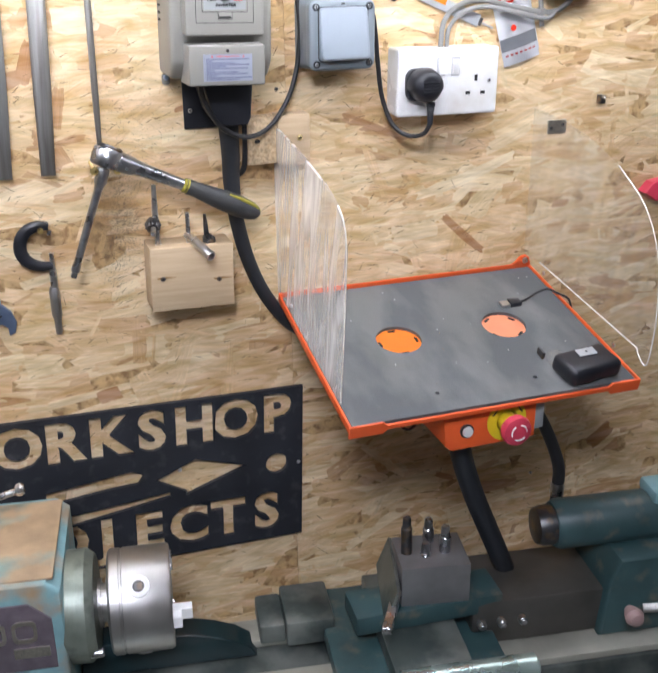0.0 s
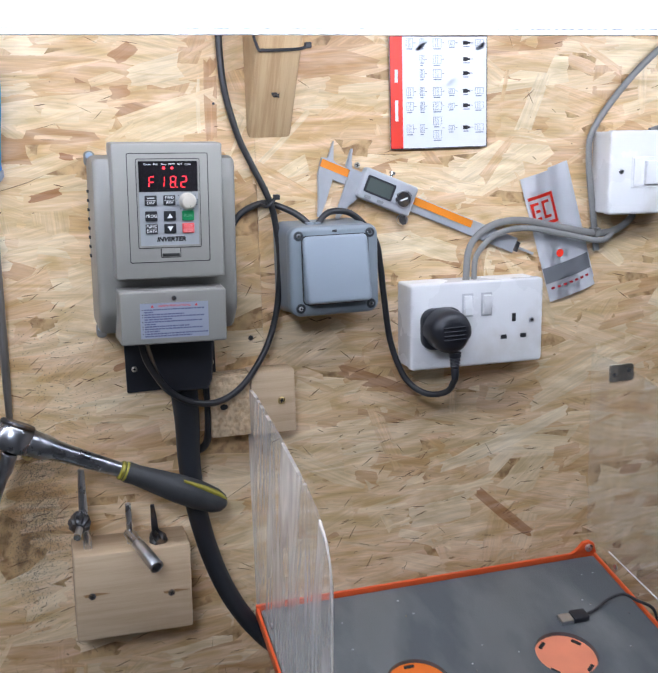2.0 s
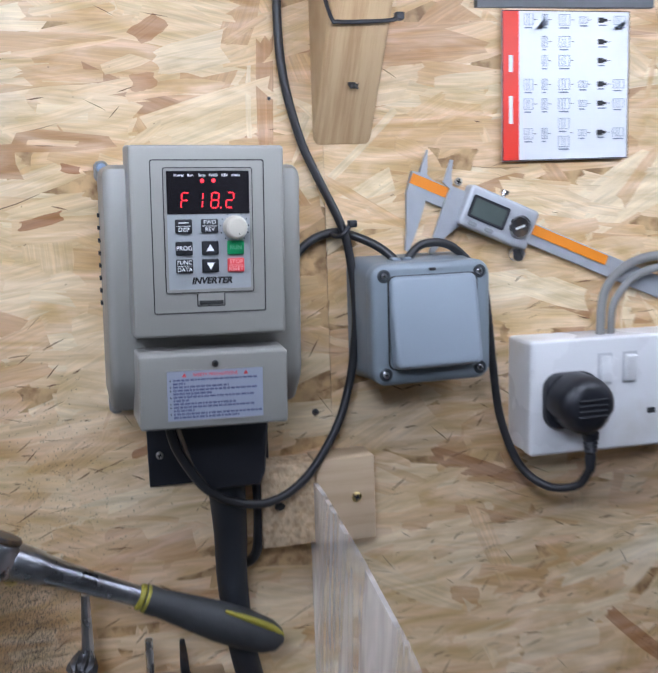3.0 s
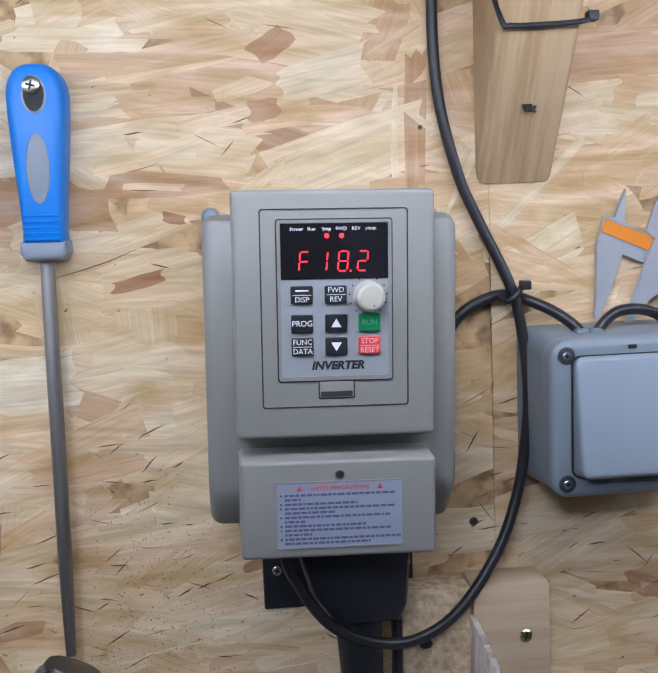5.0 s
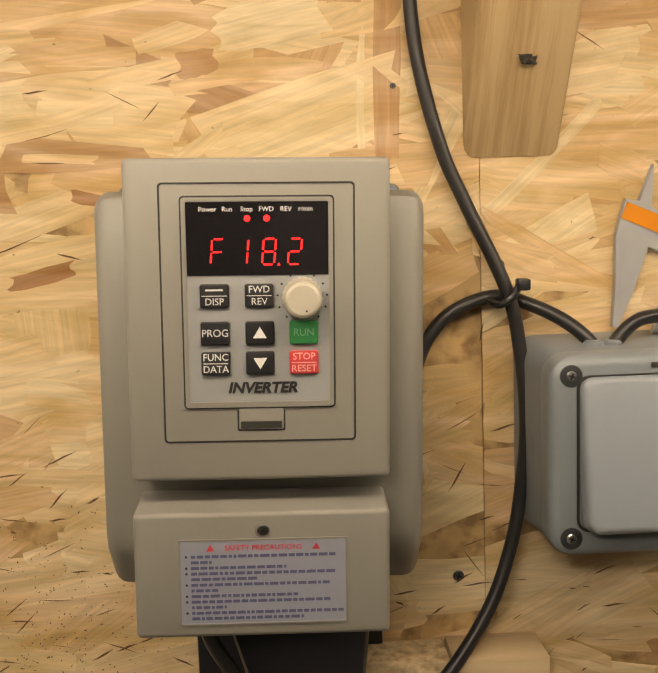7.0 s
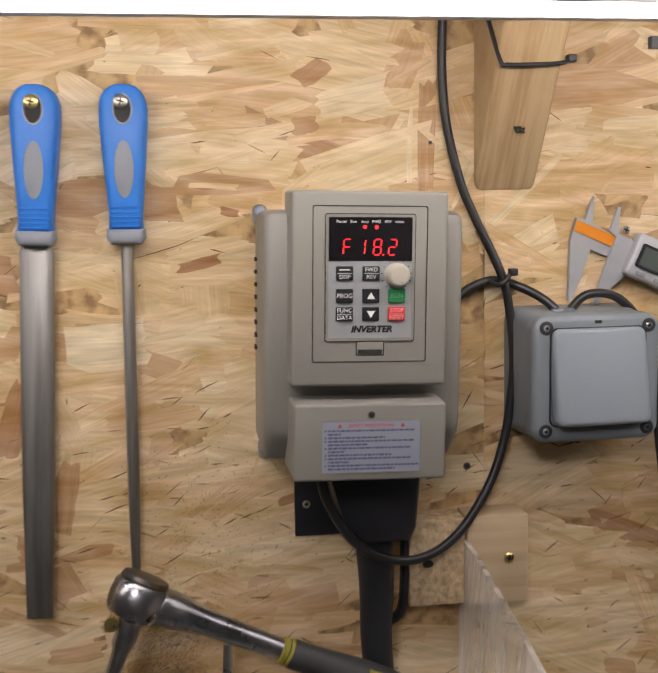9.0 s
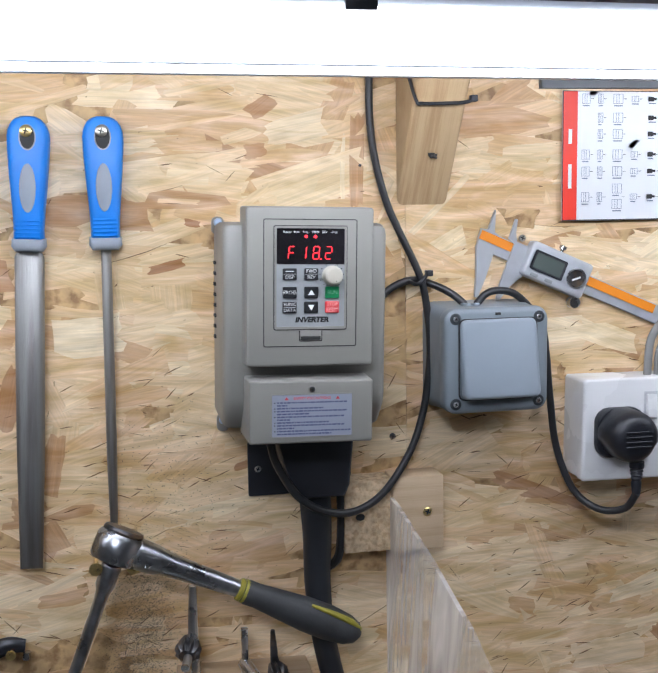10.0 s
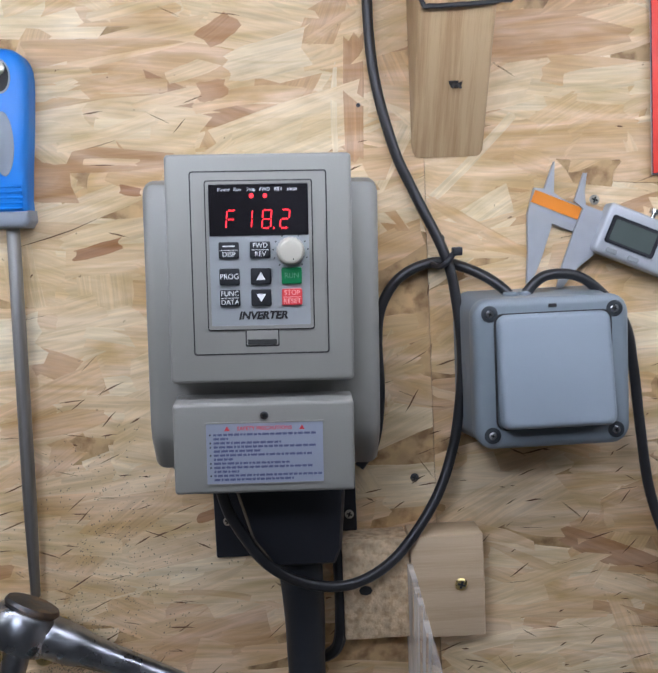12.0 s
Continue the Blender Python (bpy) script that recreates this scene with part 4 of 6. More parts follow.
# ---------------------------------------------------------------- switches and sockets
def isolator():
    t = thing("isolator_switch", (0.159, 0, 1.5625), "blue-grey weatherproof isolator switch with a large rocker", "switch")
    part("back_box", slab(rounded(0.1165, 0.2015, 1.5635, 1.6455, 0.009), -0.0008, -0.040, 0.002, taper=0.003), GREY_BLUE, t)
    lid = part("lid", slab(rounded(0.1155, 0.2025, 1.5625, 1.6465, 0.010), -0.040, -0.0535, 0.0045), GREY_BLUE, t)
    rim = cut_sheet(rounded(0.1265, 0.1920, 1.5735, 1.6385, 0.005), [rounded(0.1275, 0.1910, 1.5745, 1.6375, 0.0045)], 0.001)
    part("rocker_gap", facing(rim, 0, -0.0538, 0), DARK_LINE, lid, "dark gap round the rocker", smooth=False)
    part("rocker", moved(slab(rounded(-0.0315, 0.0315, -0.0315, 0.0315, 0.005), 0.004, -0.0055, 0.003), pose(0.1593, -0.0570, 1.6065, -10.5, 0, 0)), ROCKER_GREY, t)
    # shade inside the screw wells, put in as flat dark discs
    well_shade = material("screw_well_shade", (0.03, 0.035, 0.04), 0.5)
    for x in (0.1243, 0.1938):
        for z in (1.5708, 1.6385):
            well = part("screw_well", turned([(0.0046, -0.0500), (0.0046, -0.0538), (0.0040, -0.0540), (0.001, -0.0540)], "y", 18, (x, 0, z)), well_shade, lid)
            screw_head(x, -0.0540, z, 0.0022, STEEL, "lid_screw", well, "dull steel cross screw")
    part("marker_window", block(0.1570, 0.1615, -0.0545, -0.0530, 1.6408, 1.6428, 0.0003, 1), DARK_LINE, lid, smooth=False)
    part("gland_knockout", turned([(0.010, 0.1182), (0.010, 0.1158), (0.008, 0.1150), (0.002, 0.1150)], "x", 24, (0, -0.018, 1.602)), GREY_BLUE, t)
    for x in (0.1430, 0.1510):
        part("cable_gland", turned([(0.0044, 1.644), (0.0044, 1.6475), (0.0036, 1.6485), (0.003, 1.6485)], "z", 16, (x, -0.024, 0)), GREY_BLUE, t)


isolator()


def socket():
    x0, x1, z0, z1 = 0.2395, 0.3855, 1.4945, 1.5815
    t = thing("double_socket", (0.3125, 0, z0), "white plastic double mains socket on a surface box", "socket")
    part("back_box", slab(rounded(x0 + 0.001, x1 - 0.001, z0 + 0.001, z1 - 0.001, 0.003), -0.0008, -0.029, 0.001), WHITE_PLASTIC, t)
    plate = part("plate", slab(rounded(x0, x1, z0, z1, 0.004), -0.0293, -0.0385, 0.0025), WHITE_PLASTIC, t)
    F = -0.0386
    for x, tilt in ((0.3005, -7), (0.3215, 7)):
        hole = part("switch_frame", block(x - 0.0060, x + 0.0060, F - 0.0003, F + 0.0003, 1.5455, 1.5695), material("switch_gap", (0.48, 0.48, 0.49), 0.5), plate, smooth=False)
        part("rocker", moved(block(-0.0045, 0.0045, -0.003, 0.003, -0.010, 0.010, 0.0012), pose(x, F - 0.0010, 1.5575, tilt, 0, 0)), WHITE_PLASTIC, t)
    for x, z, w, h in ((0.3525, 1.5420, 0.0042, 0.0085), (0.3415, 1.5225, 0.0068, 0.0043), (0.3635, 1.5225, 0.0068, 0.0043)):
        part("pin_hole", block(x - w / 2, x + w / 2, F - 0.0002, F + 0.0004, z - h / 2, z + h / 2), DARK_LINE, plate, smooth=False)
    for x in (0.3725, 0.2525):
        screw_head(x, F, 1.5382, 0.0030, STEEL, "plate_screw", plate, "steel screw")
    t.rotation_euler = (0, radians(0.8), 0)
    p = thing("plug", (0.2745, F, 1.5375), "black three-pin plug in the white socket", "plug")
    part("collar", slab(rounded(0.2500, 0.2930, 1.5165, 1.5580, 0.012), F - 0.0005, F - 0.008, 0.002), BLACK_PLASTIC, p)
    part("body", slab([(0.2715 + 0.0218 * math.cos(a) * (1.0 if math.sin(a) > -0.3 else 0.92), 1.5378 + 0.0215 * math.sin(a)) for a in np.linspace(0, 2 * math.pi, 28, endpoint=False)], F - 0.007, F - 0.036, 0.012), BLACK_PLASTIC, p)
    for i in range(4):
        part("grip_rib", block(0.260, 0.283, F - 0.0368, F - 0.0355, 1.531 + i * 0.004, 1.5325 + i * 0.004, 0.0004, 1), BLACK_PLASTIC, p)
    boot = [(0.0062, 1.516), (0.0060, 1.511), (0.0046, 1.510), (0.0056, 1.508), (0.0042, 1.507), (0.0052, 1.505), (0.0040, 1.504), (0.0048, 1.502), (0.0036, 1.500), (0.0042, 1.498), (0.0034, 1.489)]
    part("cord_boot", turned(boot, "z", 14, (0.2780, F - 0.021, 0)), BLACK_PLASTIC, p, "ribbed black cord boot")


socket()


def spur():
    x0, x1, z0, z1 = 0.462, 0.549, 1.6385, 1.7245
    t = thing("switched_spur", (0.5055, 0, z0), "square white mains switch plate on a surface box", "switch")
    part("back_box", slab(rounded(x0 + 0.001, x1 - 0.001, z0 + 0.001, z1 - 0.001, 0.003), -0.0008, -0.026, 0.001), WHITE_PLASTIC, t)
    plate = part("plate", slab(rounded(x0, x1, z0, z1, 0.004), -0.0263, -0.0355, 0.0025), WHITE_PLASTIC, t)
    part("switch_frame", slab(rounded(0.4875, 0.5250, 1.6655, 1.6975, 0.001), -0.0350, -0.0362, 0.0003), WHITE_PLASTIC, plate)
    part("rocker", moved(slab(rounded(-0.0105, 0.0105, -0.0125, 0.0125, 0.0015), 0.002, -0.0035, 0.0012), pose(0.5130, -0.0362, 1.6815, 5, 0, 0)), WHITE_PLASTIC, t)
    part("fuse_carrier", block(0.4895, 0.4975, -0.0372, -0.0355, 1.6665, 1.6965, 0.0005, 1), WHITE_PLASTIC, plate)
    for x in (0.4755, 0.5355):
        screw_head(x, -0.0356, 1.6830, 0.0030, STEEL, "plate_screw", plate, "steel screw")
    t.rotation_euler = (0, radians(1.0), 0)


spur()


# ---------------------------------------------------------------- papers and measuring tools on the board
def bar(x0, x1, z0, z1, y, d=0.0001):
    return block(x0, x1, y - d, y + d, z0, z1)


def chart():
    t = thing("wall_chart", (0.2865, -0.0012, 1.713), "glossy white chart with a red side strip, taped to the board", "poster")
    sheet = bmesh.new()
    bmesh.ops.create_grid(sheet, x_segments=16, y_segments=16, size=0.5)
    for v in sheet.verts:
        x, z = 0.2865 + v.co.x * 0.104, 1.7668 + v.co.y * 0.1076
        v.co = (x, -0.0042 - 0.0003 * math.sin(v.co.x * 5 + v.co.y * 3) * (0.5 - v.co.y), z)
    bmesh.ops.solidify(sheet, geom=sheet.faces[:], thickness=0.0003)
    part("sheet", sheet, PAPER, t, smooth=False)
    Y = -0.0053
    pale_ink = material("pale_blue_ink", (0.20, 0.24, 0.31), 0.5, vary=0.2, bump=0)
    part("red_strip", slab(rounded(0.2347, 0.2478, 1.7132, 1.8204, 0.0002), Y + 0.0006, Y), PAPER_RED, t, "red printed strip", smooth=False)
    part("border", facing(cut_sheet(rounded(0.2346, 0.3384, 1.7131, 1.8205, 0.0002), [rounded(0.2352, 0.3378, 1.7137, 1.8199, 0.0002)], 0.0002), 0, Y, 0), BLACK_INK, t, smooth=False)
    for z, h in ((1.750, 0.010), (1.783, 0.006)):
        part("strip_print", bar(0.2398, 0.2428, z - h, z + h, Y - 0.0002), WHITE_INK, t, "white unreadable print", smooth=False)
    rng = random.Random(5)
    for z in (1.8140, 1.7985, 1.7850, 1.7680, 1.7540, 1.7325):
        for i, x in enumerate((0.2555, 0.2685, 0.2845, 0.3000, 0.3160, 0.3300)):
            w, h = ((0.0036, 0.0040), (0.0022, 0.0040), (0.0044, 0.0040), (0.0032, 0.0024), (0.0038, 0.0019), (0.0046, 0.0032))[i]
            if z in (1.7985, 1.7850) and i in (0, 3, 5):
                continue
            rows = ((z + 0.007, 0.004), (z - 0.006, 0.004)) if z < 1.74 and i == 2 else ((z, h),)
            for zz, hh in rows:
                if i == 4:
                    part("pictogram", slab([(x - w, zz - hh), (x + 0.3 * w, zz - hh), (x + 0.3 * w, zz - hh * 0.5), (x + w, zz - hh * 0.5), (x + w, zz + hh * 0.5), (x + 0.3 * w, zz + hh * 0.5), (x + 0.3 * w, zz + hh), (x - w, zz + hh)], Y + 0.0001, Y - 0.0001), BLACK_INK, t, smooth=False)
                else:
                    s = 0.0003
                    cells = [rounded(xa, xb, zz - hh + s, zz + hh - s, 0.0001, 1) for xa, xb in ((x - w + s, x - w * 0.4), (x - w * 0.4 + s, x + w * 0.1), (x + w * 0.1 + s, x + w - s))]
                    part("pictogram", facing(cut_sheet(rounded(x - w, x + w, zz - hh, zz + hh, 0.0001, 1), cells, 0.0002), 0, Y, 0), pale_ink, t, smooth=False)
                part("caption", bar(x - w * 0.9, x + w * rng.uniform(0.4, 1.0), zz - hh - 0.0022, zz - hh - 0.0013, Y), pale_ink, t, smooth=False)
            if i < 5:
                part("link", bar(x + w + 0.0008, x + w + 0.0030, z - 0.0002, z + 0.0002, Y), BLACK_INK, t, smooth=False)
    single("tape_strip", slab([(0.215, 1.8222), (0.358, 1.8232), (0.3583, 1.8310), (0.2147, 1.8300)], -0.0008, -0.0066, 0.0003), TAPE, "dark grey tape strip along the top of the chart", "tape")


chart()


def calipers():
    """Digital calipers, built level and then hung aslant; x along the beam."""
    t = thing("digital_calipers", label="steel digital calipers with an orange scale hanging aslant", category="calipers")
    part("beam", block(0.0, 0.228, -0.0042, -0.0008, -0.0085, 0.0075, 0.0004, 1), CAL_STEEL, t)
    for x0, x1 in ((-0.001, 0.041), (0.103, 0.172)):
        part("scale", block(x0, x1, -0.0052, -0.0040, -0.0010, 0.0065), CAL_ORANGE, t, "orange printed scale", smooth=False)
    fixed = slab([(-0.002, 0.0075), (0.004, 0.0090), (0.0035, 0.0200), (0.0035, 0.0260), (0.010, 0.0090), (0.0150, 0.0075), (0.0160, -0.0085), (0.0175, -0.030), (0.0175, -0.047), (0.0150, -0.047), (0.0090, -0.030), (0.0000, -0.0085)], -0.0010, -0.0046)
    part("fixed_jaw", fixed, CAL_STEEL, t, smooth=False)
    slide = slab([(0.030, 0.0085), (0.0265, 0.0150), (0.0235, 0.0260), (0.0215, 0.0255), (0.0225, 0.0085), (0.0290, 0.0060), (0.0290, -0.0100), (0.0300, -0.0300), (0.0320, -0.0440), (0.0345, -0.0440), (0.0390, -0.0280), (0.0470, -0.0140), (0.0470, 0.0085)], -0.0053, -0.0075)
    part("sliding_jaw", slide, CAL_STEEL, t, smooth=False)
    head = part("head", slab(rounded(0.0415, 0.1000, -0.0155, 0.0150, 0.003), -0.0040, -0.0150, 0.0022), CAL_STEEL, t, "satin grey reading head")
    part("screen", slab(rounded(0.0478, 0.0742, -0.0062, 0.0066, 0.0008), -0.0148, -0.0156), LCD, head, "blank grey liquid crystal screen", smooth=False)
    part("screen_rim", facing(cut_sheet(rounded(0.0455, 0.0765, -0.0082, 0.0086, 0.0016), [rounded(0.0478, 0.0742, -0.0062, 0.0066, 0.0008)], 0.0008), 0, -0.0154, 0), BLACK_PLASTIC, head, smooth=False)
    part("emblem_ground", turned([(0.0074, -0.0150), (0.0074, -0.0153), (0.001, -0.0153)], "y", 24, (0.0885, 0, -0.001)), DARK_STEEL, head, smooth=False)
    part("emblem", facing(cut_sheet(circle(0.0885, -0.001, 0.0088, 24), [circle(0.0885, -0.001, 0.0074, 24)], 0.0006), 0, -0.0154, 0), STEEL, head, smooth=False)
    part("emblem_bar", moved(bar(-0.004, 0.004, -0.0008, 0.0008, 0), pose(0.0885, -0.0157, -0.001, 0, -40, 0)), WHITE_INK, head, smooth=False)
    for x in (0.052, 0.066):
        part("button", slab(rounded(x - 0.0035, x + 0.0035, -0.0135, -0.0105, 0.001), -0.0148, -0.0158, 0.0003), GREY_PANEL, head)
    part("thumb_roller", turned([(0.0048, -0.0125), (0.0052, -0.011), (0.0052, -0.006), (0.0048, -0.0045)], "y", 20, (0.097, 0, -0.0195)), STEEL, t)
    part("lock_screw", turned([(0.0015, 0.014), (0.0015, 0.0175), (0.0032, 0.0180), (0.0032, 0.0205)], "z", 14, (0.070, -0.0085, 0)), STEEL, t)
    part("end_stop", block(0.2275, 0.2325, -0.0050, -0.0005, -0.0060, 0.0045, 0.0005, 1), DARK_STEEL, t)
    part("depth_rod", block(0.232, 0.252, -0.0032, -0.0018, -0.0025, 0.0), CAL_STEEL, t, smooth=False)
    t.matrix_basis = pose(0.1625, -0.0006, 1.7005, 0, 23.2, 0)
    screw_head(0.199, -0.006, 1.6995, 0.003, ZINC, label="zinc screw that the calipers hang on")
    screw_head(0.243, -0.006, 1.6450, 0.003, ZINC, label="zinc screw that the calipers rest on")


calipers()


def leaflet():
    """A rolled paper leaflet tucked behind the grey cable."""
    t = thing("rolled_leaflet", label="rolled white paper leaflet with a red mark, behind the grey cable", category="leaflet")

    def roll(x0, x1, z0, z1, lift, mat, name, label="", bulge=0.0045):
        bm = bmesh.new()
        bmesh.ops.create_grid(bm, x_segments=14, y_segments=8, size=0.5)
        for v in bm.verts:
            u = (v.co.x + 0.5) * (x1 - x0) + x0
            w = (v.co.y + 0.5) * (z1 - z0) + z0
            v.co = (u, -0.0015 - lift - bulge * math.cos(max(-1.5, min(1.5, u / 0.0205))), w)
        bmesh.ops.solidify(bm, geom=bm.faces[:], thickness=0.0004)
        return part(name, bm, mat, t, label)

    roll(-0.0285, 0.0275, -0.068, 0.068, 0.0, PAPER, "sheet")
    roll(0.004, 0.0300, -0.060, 0.0700, -0.0018, PAPER, "inner_fold")
    roll(-0.0283, 0.0273, -0.048, -0.031, 0.0006, PAPER_GREY, "grey_band", "grey printed band")
    for x0, x1, z0, z1 in ((-0.026, 0.001, 0.0435, 0.0465), (-0.026, 0.001, 0.0140, 0.0170), (-0.002, 0.001, 0.017, 0.0435), (-0.025, -0.016, 0.037, 0.0395), (-0.025, -0.022, 0.021, 0.037), (-0.0205, -0.016, 0.029, 0.0315),
                           (-0.0205, -0.016, 0.021, 0.0235), (-0.013, -0.0105, 0.021, 0.0395), (-0.0105, -0.005, 0.037, 0.0395), (-0.0105, -0.005, 0.021, 0.0235)):
        roll(x0, x1, z0, z1, 0.0011, PAPER_RED, "emblem_bar", "red printed bar")
    part("red_dot", turned([(0.0042, 0.0002), (0.0042, -0.0003)], "y", 20, (-0.006, -0.0068, -0.020)), PAPER_RED, t, "small red printed disc", smooth=False)
    for i in range(7):
        roll(-0.024 + i * 0.007, -0.020 + i * 0.007, -0.0555, -0.0535, 0.0006, RED_INK, "small_print", "faint red print")
    t.matrix_basis = pose(0.4235, -0.0005, 1.6205, 0, -16, 0)


leaflet()


# ---------------------------------------------------------------- wooden blocks
def offcut():
    t = thing("wood_block", (0.0805, 0, 1.446), "two pale softwood offcuts screwed to the board side by side", "wood block")
    part("left_piece", block(0.039, 0.0785, -0.026, -0.0008, 1.4465, 1.5065, 0.0012), END_GRAIN, t, "rough sawn end-grain piece")
    part("right_piece", block(0.0792, 0.1225, -0.0275, -0.0008, 1.4455, 1.5075, 0.0010), PINE_ACROSS, t, "smooth planed piece")
    screw_head(0.1085, -0.0278, 1.4775, 0.0038, BRASS, "screw", t, "yellow cross screw")
    part("notch", slab([(0.052 + 0.004 * math.cos(a), 1.4765 + 0.003 * math.sin(a)) for a in np.linspace(0, 6.28, 9)[:-1]], -0.0255, -0.0263), DARK_LINE, t, smooth=False)


offcut()


def key_block():
    t = thing("key_block", (-0.0475, 0, 1.27), "pale softwood block with drilled holes for chuck keys", "wood block")
    part("block", block(-0.1015, 0.0065, -0.049, -0.0008, 1.2700, 1.3545, 0.0016), PINE_ACROSS, t)
    for x, z in ((-0.0865, 1.3140), (-0.0130, 1.3075)):
        part("split", slab([(x - 0.006, z - 0.0006), (x + 0.018, z + 0.001), (x + 0.004, z + 0.0032), (x - 0.008, z + 0.002)], -0.0485, -0.0493), material("split_wood", (0.30, 0.18, 0.08), 0.8), t, "split grain round a screw", smooth=False)
        screw_head(x, -0.0490, z, 0.0034, DARK_STEEL, "screw", t, "sunk dark screw")
    t.rotation_euler = (0, radians(1.5), 0)

    def gear(c, axis_dir, r, length, name, parent):
        bm = turned([(r * 0.45, 0), (r * 0.62, 0.001), (r, length * 0.55), (r, length * 0.8), (r * 0.6, length)], "z", 22)
        for i, v in enumerate(bm.verts):
            if (i % 22) % 2 and i // 22 in (1, 2, 3):
                v.co.x, v.co.y = v.co.x * 0.72, v.co.y * 0.72
        q = Vector(axis_dir).to_track_quat("Z", "Y").to_matrix().to_4x4()
        return part(name, moved(bm, Matrix.Translation(c) @ q), DARK_STEEL, parent)

    a = thing("chuck_key", (-0.085, -0.030, 1.345), "dark steel drill chuck key standing in the wood block", "chuck key", group="chuck keys in the wood block")
    part("shaft", tube([(-0.0845, -0.030, 1.340), (-0.0855, -0.030, 1.372), (-0.0865, -0.032, 1.392)], 0.0040, 12, 4), STEEL, a)
    part("handle_bar", tube([(-0.0865, -0.032, 1.390), (-0.0860, -0.032, 1.412), (-0.0855, -0.032, 1.434)], [0.0042, 0.0036, 0.0028], 10, 4), STEEL, a)
    gear((-0.088, -0.026, 1.388), (-0.25, -1, -0.35), 0.0105, 0.020, "gear", a)
    part("pilot", tube([(-0.0915, -0.045, 1.3815), (-0.0945, -0.056, 1.3775)], 0.0034, 12, 2), STEEL, a)
    b = thing("box_spanner", (-0.046, -0.032, 1.345), "grey steel tube spanner with a bar handle in the wood block", "box spanner", group="chuck keys in the wood block")
    part("bar", tube([(-0.046, -0.030, 1.352), (-0.0455, -0.030, 1.374), (-0.0455, -0.030, 1.394)], 0.0028, 10, 3), STEEL, b)
    line = [Vector((-0.0465, -0.028, 1.3645)), Vector((-0.0270, -0.078, 1.3475))]
    d = (line[1] - line[0]).normalized()
    q = d.to_track_quat("Z", "Y").to_matrix().to_4x4()
    L = (line[1] - line[0]).length
    part("tube", moved(turned([(0.0052, 0), (0.0058, L * 0.5), (0.0066, L - 0.001), (0.0062, L), (0.0046, L), (0.0044, L - 0.014), (0.0005, L - 0.014)], "z", 20), Matrix.Translation(line[0]) @ q), STEEL, b)
    c = thing("chuck_key", (-0.021, -0.028, 1.345), "small dark steel drill chuck key standing in the wood block", "chuck key", group="chuck keys in the wood block")
    part("handle_bar", tube([(-0.0215, -0.028, 1.362), (-0.0220, -0.028, 1.376), (-0.0225, -0.028, 1.389)], [0.0034, 0.0028, 0.0018], 10, 4), DARK_STEEL, c)
    part("shaft", tube([(-0.020, -0.028, 1.345), (-0.0213, -0.028, 1.364)], 0.0036, 10, 3), DARK_STEEL, c)
    gear((-0.0215, -0.025, 1.359), (0.15, -1, -0.3), 0.0088, 0.018, "gear", c)


key_block()


